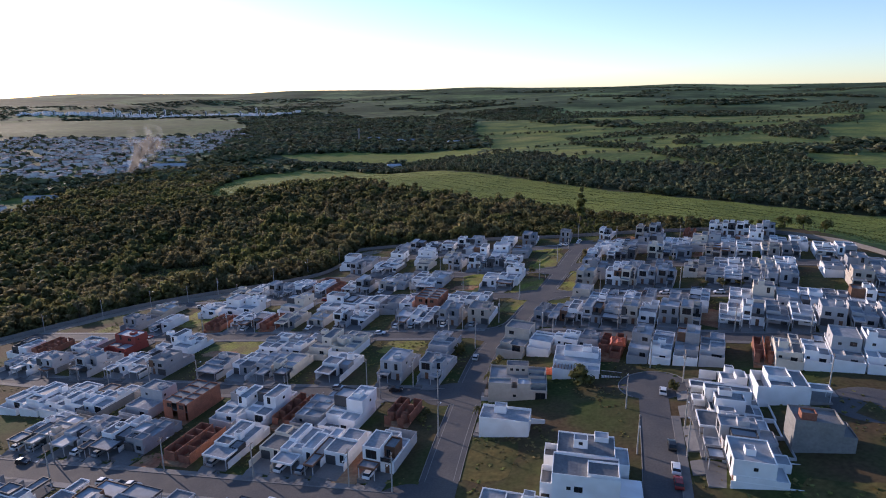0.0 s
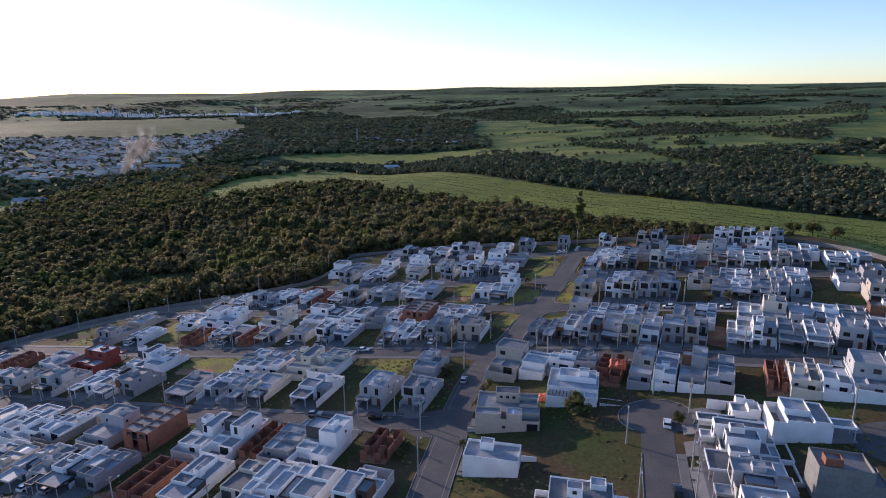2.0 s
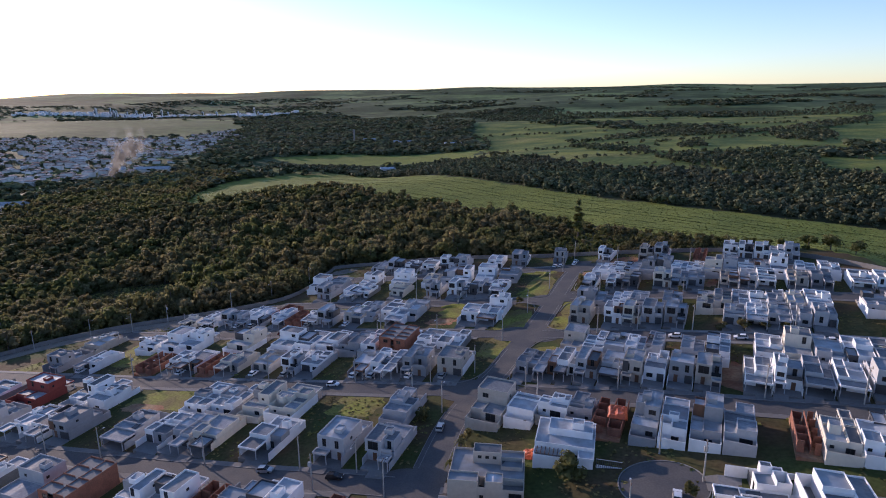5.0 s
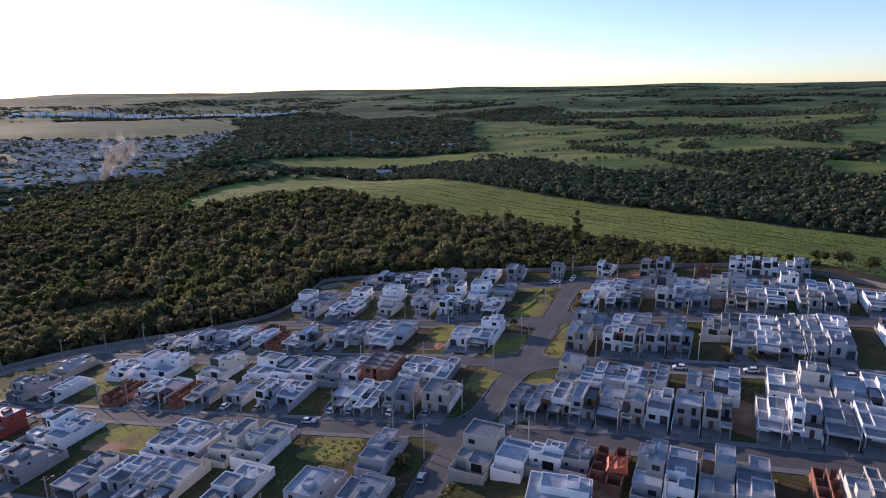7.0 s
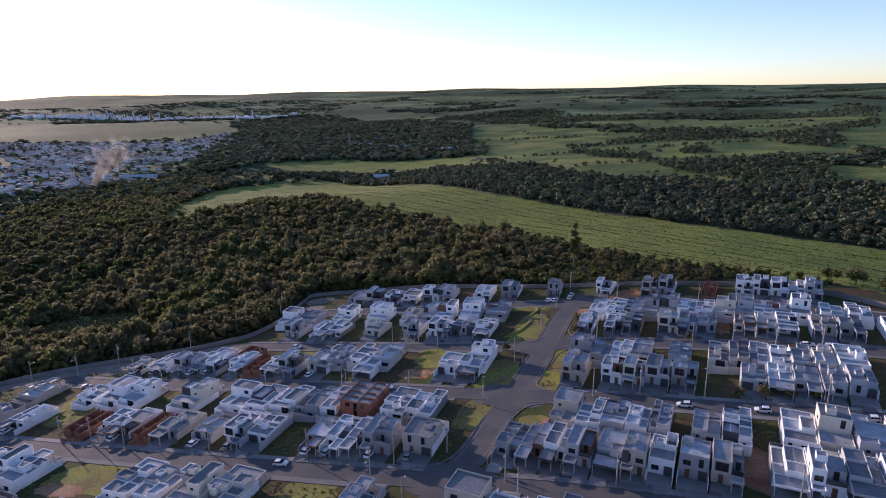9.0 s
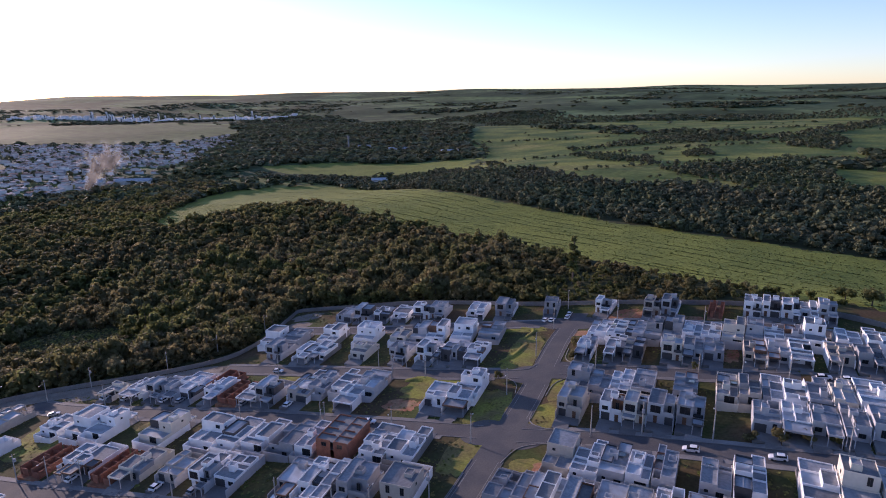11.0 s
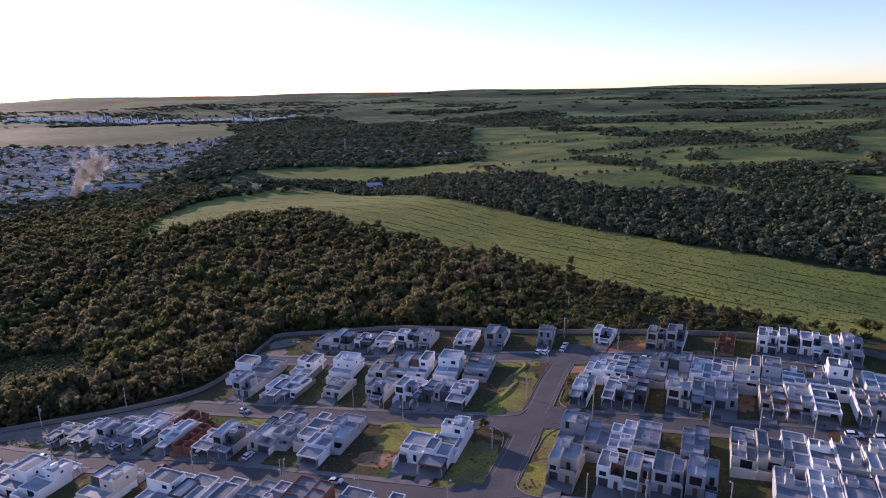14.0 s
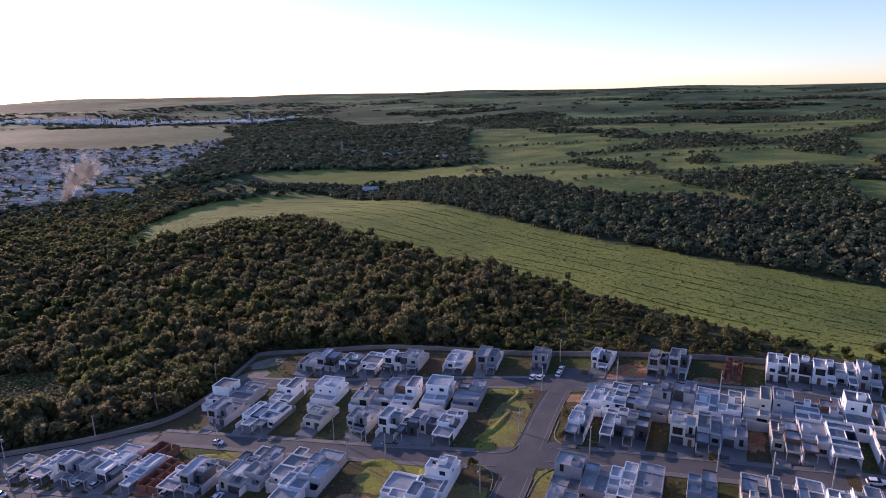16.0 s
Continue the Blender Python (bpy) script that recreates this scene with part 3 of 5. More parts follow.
scrub = scrub[((scrub[:, 0] < -25) | (thin > 0.1)) & (gap > 3.5) & ((gap < 30) & (scrub[:, 0] > -330) | (scrub[:, 0] > -70))]
wood("scrub", "low dark scrub along the perimeter wall", sized(scrub, 1.6, 5, 62, 0.7), CROWNS_MID, [LEAF, BARK], 63, False)
CROWNS_TUFT = [crown(tree_rng, 6, 0.5, False) for _ in range(4)]
wood("tall_grass", "rank dark grass in the hollow of the wood", sized(scatter(CLEARING, 1.7, 64), 0.5, 1.3, 65, 1.1), CROWNS_TUFT, [SCRUB, BARK], 66, False)
belt = scatter(BELT, 6.8, 6, (FIELD_EDGE, STRIP_EDGE))
# belt takes the dimmed copy: its darkness is painted into the leaves
wood("woodland", "dark tree belt behind the crop field", sized(belt, 4, 12, 7, 0.66), CROWNS_MID, [LEAF_FAR_DIM, BARK], 8, False)
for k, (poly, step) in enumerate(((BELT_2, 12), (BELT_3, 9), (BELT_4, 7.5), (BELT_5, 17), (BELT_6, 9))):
    wood("woodland", "dark tree belt across the pasture", sized(scatter(poly, step, 10 + k), 3.5, 10, 12, 0.75), CROWNS_MID if step < 10 else CROWNS_FAR, [LEAF_FAR_DIM, BARK], 13, False)

VALLEY = [(-1100, 1690), (-1500, 2500), (-800, 2300), (-420, 1900), (-330, 1500), (-240, 1230), (-390, 1200), (-534, 1218), (-650, 1130), (-655, 870)]
wood("woodland", "dark woodland across the far valley", sized(scatter(VALLEY, 17, 20), 8, 14, 21, 1.0), CROWNS_FAR, [LEAF_FAR_DIM, BARK], 22, False)


def far_trees():
    """Hedges, copses and wooded slopes scattered over the far farmland."""
    rng = np.random.default_rng(31)
    r, a = rng.uniform(900, 4500, 26000), rng.uniform(radians(-54), radians(25), 26000)
    x, y = r * np.sin(a), r * np.cos(a)
    n = np.sin(x / 140 + 2 * np.sin(y / 230)) + np.sin(y / 85 + x / 330 + 1.3 * np.sin(x / 170)) + 0.8 * np.sin((x + y) / 61) * np.sin((x - 2 * y) / 90)
    west = x < -0.45 * y
    keep = (n > np.where(west, 0.1, 0.85)) | (np.abs(np.sin(y / 160 + 0.6 * np.sin(x / 310))) < 0.035) | (rng.uniform(0, 1, len(x)) < 0.06)
    for p in (TOWN, STRIP_EDGE, FIELD_EDGE, BELT, PALE_LAND):
        keep &= ~in_poly(x, y, p)
    keep &= (n > 1.0) | west | (r < 2100) | (rng.uniform(0, 1, len(x)) < 0.14)
    open_land = in_poly(x, y, PASTURE_EDGE)
    keep &= ~open_land | (n > 1.6) | (rng.uniform(0, 1, len(x)) < 0.012)
    x, y, r = x[keep], y[keep], r[keep]
    h = rng.uniform(6, 11, len(x)) * np.where(r > 3300, 0.6, 1)
    return np.c_[x, y, h, h * (0.7 + r / 2600)]


wood("woodland", "hedgerows and dark copses over the far hills", far_trees(), CROWNS_FAR, [LEAF_FAR_DIM, BARK], 32, False)


def crop_rows():
    rng = np.random.default_rng(41)
    top = curve_points([(-480, 925), (-384, 940), (-240, 806), (-98, 652), (12, 556), (84, 494), (138, 464), (260, 414)], 2)
    low = curve_points([(-402, 600), (-330, 668), (-208, 598), (-127, 548), (-42, 484), (9, 434), (55, 392), (150, 324)], 2)
    u = np.linspace(0, 1, 1500)
    pick = lambda c: np.c_[np.interp(u, np.linspace(0, 1, len(c)), c[:, 0]), np.interp(u, np.linspace(0, 1, len(c)), c[:, 1])]
    top, low = pick(top), pick(low)
    out = []
    for s in np.arange(0.06, 0.99, 0.125):
        s += rng.uniform(-0.03, 0.03)
        p = low + (top - low) * (s + 0.012 * np.sin(u * 9 + s * 20)[:, None])
        on = rng.uniform(0, 1, len(p)) < 0.15 + 0.65 * (np.sin(u * 34 + s * 77) + np.sin(u * 91 + s * 30) > -0.2)
        out.append(p[on] + rng.normal(0, 0.22, (on.sum(), 2)))
    weeds = scatter(FIELD_EDGE, 8, 47)
    out.append(weeds[(weeds[:, 1] < 760) & (outside(weeds[:, 0], weeds[:, 1]) > 6)])
    p = np.concatenate(out)
    return np.c_[p, rng.uniform(0.2, 0.5, len(p)), rng.uniform(0.45, 0.8, len(p))]


wood("crop_rows", "dark contour rows of cane across the green field", crop_rows(), CROWNS_TUFT, [CANE, BARK], 42, False)
tuft = scatter(FIELD_EDGE, 3.6, 43)
tuft = tuft[(tuft[:, 1] < 720) & (outside(tuft[:, 0], tuft[:, 1]) > 6)]
wood("grass_tussocks", "pale green grass tussocks covering the field", sized(tuft, 0.2, 0.6, 44, 1.6), CROWNS_TUFT, [TUSSOCK, BARK], 45, False)

town_trees = scatter(TOWN, 30, 91)
wood("town_trees", "dark trees between the far town's houses", sized(town_trees, 5, 10, 92, 0.9), CROWNS_FAR, [LEAF_FAR_DIM, BARK], 93, False)


def hedges():
    rng = np.random.default_rng(95)
    out = []
    for pts in ([(-60, 890), (60, 955), (190, 1010), (330, 1020)], [(-210, 1090), (-60, 1130), (110, 1230), (300, 1330)], [(-330, 1500), (-100, 1510), (150, 1610), (420, 1700)],
                [(-400, 1945), (0, 2050), (520, 2085), (900, 2050)], [(-230, 1210), (-270, 1400), (-330, 1520)], [(40, 830), (130, 870), (240, 870)]):
        line = curve_points(pts, 9)
        on = rng.uniform(0, 1, len(line)) < 0.5 + 0.5 * (np.sin(np.arange(len(line)) / 5 + len(pts)) > -0.2)
        out.append(line[on] + rng.normal(0, 3, (on.sum(), 2)))
    a, b = rng.uniform(-330, 700, 45), rng.uniform(820, 2050, 45)
    on = in_poly(a, b, PASTURE_EDGE)
    out.append(np.c_[a[on], b[on]])
    return np.concatenate(out)


wood("hedgerow", "hedgerow trees between the pastures", sized(hedges(), 4, 9, 96, 0.7), CROWNS_SMALL, [LEAF_FAR_DIM, BARK], 97, False)
emergent = near_wood[close][::31]
wood("tall_trees", "taller pale-green trees standing over the wood", sized(emergent[emergent[:, 0] < -60], 13, 18, 98, 0.4), CROWNS, [LEAF, BARK], 99)

# ---- houses ----
def window_mesh(w, h):
    f = one("window", FRAME, (-w / 2, w / 2, -0.06, 0.02, 0, 0.07), (-w / 2, w / 2, -0.06, 0.02, h - 0.07, h), (-w / 2, -w / 2 + 0.07, -0.06, 0.02, 0.07, h - 0.07),
            (w / 2 - 0.07, w / 2, -0.06, 0.02, 0.07, h - 0.07), (-0.03, 0.03, -0.05, 0.02, 0.07, h - 0.07))
    return f, one("pane", GLASS, (-w / 2 + 0.07, w / 2 - 0.07, -0.025, 0.015, 0.07, h - 0.07))


WINDOWS = {k: window_mesh(*k) for k in ((1.6, 1.2), (2.4, 1.3), (0.8, 0.7), (2.6, 2.1), (1.0, 2.0))}
GATE = one("gate", DARK, (-1.3, 1.3, -0.04, 0.02, 0, 2.3), (-1.3, 1.3, -0.07, -0.04, 1.1, 1.16))
DOOR = one("door", TIMBER, (-0.5, 0.5, -0.05, 0.02, 0, 2.1), (0.36, 0.42, -0.1, -0.05, 0.9, 1.2))
POST = one("post", LIGHT_GREY, (-0.09, 0.09, -0.09, 0.09, 0, 1))
STONE = one("paver", PAVING, (-0.45, 0.45, -0.45, 0.45, -0.1, 0.05))


def window(parent, x, y, z, size, rz=0.0):
    f, p = WINDOWS[size]
    w = put("window", f, parent, x, y, z, rz)
    put("pane", p, w)


def block(parent, name, wall, roof, x0, x1, y0, y1, z0, z1, drop=0.35, label=""):
    bm = bmesh.new()
    shell(bm, x0, x1, y0, y1, z0, z1, drop=drop)
    w = part(name, bm, wall, parent, label)
    bm = bmesh.new()
    a, b, c, d = x0 + 0.13, x1 - 0.13, y0 + 0.13, y1 - 0.13
    zt, form = z1 - drop, random.Random(round(x0 * 131 + y0 * 37 + z1 * 911)).choice(("front", "back", "side", "ridge", "valley", "front"))
    if form in ("ridge", "valley") and b - a > 2.6:
        m, hi, lo = (a + b) / 2, *((0.12, -0.12) if form == "ridge" else (-0.14, 0.08))
        strips = [[(a, c, lo), (a, d, lo)], [(m, c, hi), (m, d, hi)], [(b, c, lo), (b, d, lo)]]
    elif form == "side":
        strips = [[(a, c, 0.1), (a, d, 0.1)], [(b, c, -0.12), (b, d, -0.12)]]
    else:
        f, k = (-0.12, 0.12) if form == "front" else (0.12, -0.12)
        strips = [[(a, c, f), (a, d, k)], [(b, c, f), (b, d, k)]]
    top = [[bm.verts.new((px, py, zt + dz)) for px, py, dz in r] for r in strips]
    low = [[bm.verts.new((px, py, zt + dz - 0.12)) for px, py, dz in r] for r in strips]
    for p, q, u, v in zip(top, top[1:], low, low[1:]):
        bm.faces.new((p[0], q[0], q[1], p[1]))
        bm.faces.new((u[0], u[1], v[1], v[0]))
        bm.faces.new((p[0], u[0], v[0], q[0]))
        bm.faces.new((p[1], q[1], v[1], u[1]))
    bm.faces.new((top[0][0], top[0][1], low[0][1], low[0][0]))
    bm.faces.new((top[-1][0], low[-1][0], low[-1][1], top[-1][1]))
    part("roof", bm, roof, w)
    return w


def carport(e, rng, wall, roof, x0, x1, y1, h):
    bm = bmesh.new()
    shell(bm, x0, x1, 0.2, y1, h, h + 0.5, t=0.2, drop=0.25)
    c = part("carport", bm, wall, e)
    bm = bmesh.new()
    box(bm, x0 + 0.2, x1 - 0.2, 0.4, y1 - 0.2, h + 0.08, h + 0.24)
    part("roof", bm, roof, c)
    for px in (x0 + 0.2, x1 - 0.2):
        put("post", POST, c, px, 0.45, 0, sz=h)


def yard(e, w, depth, low, rng, colour=None):
    bm = bmesh.new()
    box(bm, -w / 2 + 0.04, w / 2 - 0.04, -0.2, depth - 0.04, low, 0.0)
    part("yard", bm, PAVING, e, "pale concrete yard slab")
    wall = colour or rng.choice((WHITE, WHITE, LIGHT_GREY, CONCRETE))
    h = rng.choice((1.8, 2.1, 2.5))
    y0, t = rng.choice((1.0, 3.5, 4.5)), 0.15
    bm = bmesh.new()
    outer = [(-w / 2, y0), (-w / 2, depth + t), (w / 2, depth + t), (w / 2, y0)]
    inner = [(-w / 2 + t, y0), (-w / 2 + t, depth), (w / 2 - t, depth), (w / 2 - t, y0)]
    rows = [[bm.verts.new((*p, z)) for p in ring] for ring, z in ((outer, low), (outer, h), (inner, h), (inner, low))]
    for n in range(3):
        for lo, hi in zip(rows, rows[1:] + rows[:1]):
            bm.faces.new((lo[n], hi[n], hi[n + 1], lo[n + 1]))
    bm.faces.new([r[0] for r in rows][::-1])
    bm.faces.new([r[3] for r in rows])
    bmesh.ops.recalc_face_normals(bm, faces=bm.faces)
    part("lot_wall", bm, wall, e)


SOLAR = one("solar_panel", GLASS, (-0.8, 0.8, -1.2, 1.2, 0, 0.05))


def panel(e, x, y, z, rng):
    p = put("solar_panel", SOLAR, e, x, y, z, label="black rooftop solar panel")
    p.rotation_euler = (0.15, 0, 0)


LABELS = {"1": "single-storey flat-roofed house with parapets and carport", "2": "two-storey flat-roofed house with parapet and balcony",
          "b": "roofless clay-block house under construction", "B": "two-storey clay-block house under construction",
          "g": "unpainted grey concrete-block house"}
TINT = {WHITE: "white", CREAM: "cream", LIGHT_GREY: "light grey", MID_GREY: "grey", BEIGE: "beige", RED_WALL: "brick-red"}


PARKED = []


def house(x, y, w, rz, kind, seed, depth=15.5, wall=None, group=""):
    rng = random.Random(seed)
    mid = Vector((0, depth / 2, 0))
    mid.rotate(Euler((0, 0, rz)))
    z = float(land_z(x + mid.x, y + mid.y)) + 0.075 * w + 0.1
    if abs(math.cos(rz)) < 0.3:
        z = float(land_z(x, y)) + 0.5
    e = empty("house", x, y, z, rz)
    wall = wall or rng.choices((WHITE, CREAM, LIGHT_GREY, MID_GREY, BEIGE), (11, 2, 4, 1.2, 1.2))[0]
    accent = rng.choice((DARK, DARK, TIMBER, MID_GREY, wall))
    roof = rng.choice((ROOF_GREY, ROOF_GREY, ROOF_PALE))
    label = LABELS[kind]
    if kind in "12":
        label = TINT[wall] + " " + label
    tagged(e, label, "house", group)
    a, b = -w / 2 + 0.05, w / 2 - 0.05
    turn = Matrix.Rotation(rz, 3, "Z")

    def local_ground(lx, ly):
        p = turn @ Vector((lx, ly, 0))
        return float(land_z(x + p.x, y + p.y)) - z

    low = min(local_ground(px, py) for px in (-w / 2, w / 2) for py in (0, depth + 2.5)) - 0.6
    if group.startswith(("houses of street a, n", "houses of street c, n", "houses of street d, n", "houses of street g, n")) and kind in "12" and seed % 3:
        PARKED.append((x, y, z, rz, -0.2 * w, seed))
    if kind in "12":
        half = w * rng.uniform(0.26, 0.4)
        mid_x = rng.choice((-1, 1)) * (w / 2 - half)
        bm = bmesh.new()
        pts = [(mid_x - half, -0.2, -0.01), (mid_x + half, -0.2, -0.01)]
        pts += [(px, -2.5, max(-0.9, local_ground(px, -2.5) + 0.17)) for px in (mid_x + half, mid_x - half)]
        v = [bm.verts.new(p) for p in pts]
        u = [bm.verts.new((p[0], p[1], p[2] - 0.9)) for p in pts]
        bm.faces.new(v[::-1])
        for i in range(4):
            bm.faces.new((v[i], v[(i + 1) % 4], u[(i + 1) % 4], u[i]))
        part("driveway_ramp", bm, PAVING, e)
        if group.startswith(("houses of street a, n", "houses of street c, n")):
            for n in range(6):
                px = -w / 2 + 0.7 + n * (w - 1.4) / 5
                py = -1.0 - 1.1 * (n % 2)
                put("paver", STONE, e, px, py, local_ground(px, py) + 0.17)
    side = rng.choice((-1, 1))
    if kind == "1":
        yard(e, w, depth + 2.5, low, rng, colour=wall if group.endswith("sac") or seed % 5 < 3 else None)
        y1 = rng.uniform(4.0, 5.4)
        cuts = [y1] + sorted(rng.uniform(y1 + 3, depth - 2.5) for _ in range(rng.choice((1, 2, 2)))) + [depth]
        if len(cuts) == 4 and cuts[2] - cuts[1] < 2.2:
            cuts.pop(2)
        base = rng.uniform(3.2, 3.7)
        k = a + (b - a) * rng.choice((0.38, 0.45, 0.55, 0.62))
        for n, (p, q) in enumerate(zip(cuts, cuts[1:])):
            p += 0.0 if n == 0 else 0.02
            if rng.random() < 0.72:
                hi_left = rng.random() < 0.5
                up = rng.choice((0.35, 0.6, 0.9, 1.2)) if n < 2 else 0.3
                step = rng.choice((0, 0, 0.9, 1.6)) if n == 0 else 0
                block(e, "wall_block", wall, roof, a, k - 0.01, p + (step if not hi_left else 0), q, 0, base + (up if hi_left else 0) - 0.12 * n)
                block(e, "wall_block", accent if rng.random() < (0.6, 0.12)[n > 0] else wall, rng.choice((roof, roof, ROOF_PALE)), k + 0.01, b, p + (step if hi_left else 0), q, 0, base + (0 if hi_left else up) - 0.1 * n, rng.choice((0.35, 0.35, 0.35, 2.2)) if n > 0 else 0.35)
            else:
                inset = rng.choice((0, 0, 1.2)) if n == len(cuts) - 2 else 0
                block(e, "wall_block", wall, roof, a + (inset if side > 0 else 0), b - (inset if side < 0 else 0), p, q, 0, base + rng.choice((-0.25, 0, 0.3)), rng.choice((0.35, 0.35, 0.5)))
        lo, hi = (a, k) if side > 0 else (k, b)
        if rng.random() < 0.6:
            tx, ty = rng.uniform(a + 0.3, b - 2.5), rng.uniform(y1 + 1.2, depth - 4)
            block(e, "water_tank_housing", wall, roof, tx, tx + rng.uniform(1.6, 2.2), ty, ty + rng.uniform(1.6, 2.6), 2.8, base + rng.uniform(1.1, 1.7), 0.12)
        if rng.random() < 0.8:
            wide = rng.random() < 0.35
            carport(e, rng, rng.choice((wall, wall, accent)), roof, a if wide else lo, b if wide else hi, y1 + 0.2, rng.uniform(2.5, 2.8))
        if rng.random() < 0.2:
            panel(e, (lo + hi) / 2, y1 + 2.4, base + 0.02, rng)
        olo, ohi = (k, b) if side > 0 else (a, k)
        put("gate", GATE, e, (lo + hi) / 2, y1 - 0.01, 0.02, sx=(hi - lo - 0.7) / 2.6)
        window(e, (olo + ohi) / 2, y1 - 0.01, 0.9, rng.choice(((1.6, 1.2), (1.0, 2.0))))
        window(e, a + w * rng.uniform(0.22, 0.4), depth, rng.choice((0.1, 0.9)), rng.choice(((1.6, 1.2), (2.6, 2.1), (0.8, 0.7))), math.pi)
        if rng.random() < 0.6:
            window(e, b - w * rng.uniform(0.15, 0.3), depth, 1.5, (0.8, 0.7), math.pi)
    elif kind == "2":
        yard(e, w, depth + 2.5, low, rng, colour=wall if group.endswith("sac") or seed % 5 < 3 else None)
        y1, y2 = rng.uniform(3.2, 4.6), rng.uniform(9.5, 12.8)
        h1, h2 = 3.1, rng.uniform(6.0, 6.7)
        k = a + (b - a) * rng.choice((0.4, 0.5, 0.6))
        block(e, "ground_floor", wall, roof, a, b, y1, y2, 0, h1, 0.2)
        if rng.random() < 0.6:
            block(e, "rear_room", wall, roof, a, k - 0.01, y2 + 0.02, depth, 0, h1 + rng.choice((0, 0.3)))
            block(e, "rear_room", wall, ROOF_PALE, k + 0.01, b, y2 + 0.02, depth - rng.choice((0, 1.5)), 0, h1 - 0.2)
        else:
            block(e, "rear_room", wall, roof, a, b, y2 + 0.02, depth, 0, h1 + 0.1)
        split = rng.random() < 0.6
        tone = accent if rng.random() < 0.7 else wall
        if split:
            block(e, "upper_floor", wall, roof, a - 0.03, k, y1 - 0.9, y2 - 0.01, h1 - 0.25, h2)
            block(e, "upper_wing", tone, roof, k + 0.01, b - 0.2, y1 + rng.choice((0.8, 1.6)), y2 - rng.uniform(0, 2.5), h1 - 0.25, h2 - rng.uniform(0.3, 0.8))
            window(e, (a + k) / 2, y1 - 0.91, h1 + 0.4, (2.6, 2.1) if k - a > 3.1 else (1.6, 1.2))
            window(e, (k + b) / 2, y1 + 0.78, h1 + 0.3, (1.0, 2.0))
            bm = bmesh.new()
            box(bm, k + 0.02, b - 0.2, y1 - 0.7, y1 - 0.6, h1 + 0.02, h1 + 1.0)
            part("balcony_rail", bm, rng.choice((GLASS, wall, DARK)), e)
        else:
            block(e, "upper_floor", wall, roof, a + 0.15, b - 0.15, y1 - 0.7, y2 - 0.01, h1 - 0.25, h2)
            for px in (a + w * 0.27, b - w * 0.27):
                window(e, px, y1 - 0.71, h1 + 0.45, rng.choice(((1.6, 1.2), (1.0, 2.0))))
            if rng.random() < 0.5:
                bm = bmesh.new()
                box(bm, a + 0.1, a + w * rng.choice((0.3, 0.45)), y1 - 0.78, y1 - 0.72, h1 - 0.2, h2 - 0.5)
                part("cladding", bm, rng.choice((DARK, TIMBER, MID_GREY)), e)
        if rng.random() < 0.65:
            tx, ty = rng.uniform(a + 0.5, b - 2.6), rng.uniform(y1 + 1.5, y2 - 3.4)
            block(e, "water_tank_housing", wall, roof, tx, tx + 2.0, ty, ty + rng.uniform(1.8, 2.8), h2 - 0.5, h2 + rng.uniform(0.6, 1.1), 0.12)
        lo, hi = (a, k) if side > 0 else (k, b)
        if rng.random() < 0.7:
            carport(e, rng, rng.choice((wall, wall, accent)), roof, lo, hi, y1 - 0.95, 2.6)
        put("gate", GATE, e, (lo + hi) / 2, y1 - 0.01, 0.02, sx=(hi - lo - 0.7) / 2.6)
        put("door", DOOR, e, (k + b) / 2 if side > 0 else (a + k) / 2, y1 - 0.01, 0.02)
        for px in (a + w * 0.28, b - w * 0.28):
            if rng.random() < 0.8:
                window(e, px, y2 - (0.01 if not split or px < k else 2.6), h1 + 1.0, rng.choice(((1.6, 1.2), (0.8, 0.7), (1.0, 2.0))), math.pi)
        window(e, a + w * rng.uniform(0.25, 0.4), depth, rng.choice((0.1, 0.9)), rng.choice(((1.6, 1.2), (2.6, 2.1))), math.pi)
        if not split:
            window(e, b - 0.14, y1 + 3.2, h1 + 1.2, (0.8, 0.7), math.pi / 2)
            window(e, a + 0.14, y1 + 4.2, h1 + 1.2, (0.8, 0.7), -math.pi / 2)
        else:
            window(e, a - 0.03, y1 + 3.0, h1 + 1.2, (0.8, 0.7), -math.pi / 2)
    elif kind in "bB":
        bm = bmesh.new()
        box(bm, -w / 2, w / 2, 0, depth + 2, low, 0)
        part("slab", bm, RED_EARTH, e)
        tall = (2.7, 5.6)[kind == "B"]
        t = 0.15
        for px in (a, (a + b) / 2 + rng.uniform(-0.8, 0.8), b - t):
            bm = bmesh.new()
            box(bm, px, px + t, 1.5, depth, 0, tall - rng.choice((0, 0, 0.3)))
            part("long_wall", bm, BLOCK, e)
        for py in (1.5, 5.2, 9.0, 12.2, depth):
            m = (a + b) / 2
            for lo, hi in ((a + t, m - 0.6), (m + 0.5, b - t)):
                bm = bmesh.new()
                box(bm, lo + rng.choice((0, 0.8)), hi, py - t, py, 0, tall - rng.choice((0, 0.2, 0.6)) * (kind == "b"))
                part("cross_wall", bm, BLOCK, e)
        if kind == "B":
            bm = bmesh.new()
            box(bm, a + t, b - t, 1.6, depth - 0.2, 2.7, 2.85)
            box(bm, a + t, b - t, 1.6, depth - 0.2, 5.0, 5.15)
            part("floor_slab", bm, CONCRETE, e, "raw concrete floor slab")
            for py in (1.35, depth):
                for px in (a + w * 0.25, b - w * 0.25):
                    window(e, px, py, 3.6, (1.6, 1.2), 0 if py < 2 else math.pi)
    else:
        block(e, "lower_wall", CONCRETE, CONCRETE, a, b, 0.5, depth, low, 2.9)
        block(e, "upper_wall", CONCRETE, CONCRETE, a + 0.03, b - 0.03, 3.0, depth - 0.03, 2.6, 5.4, 0.5)
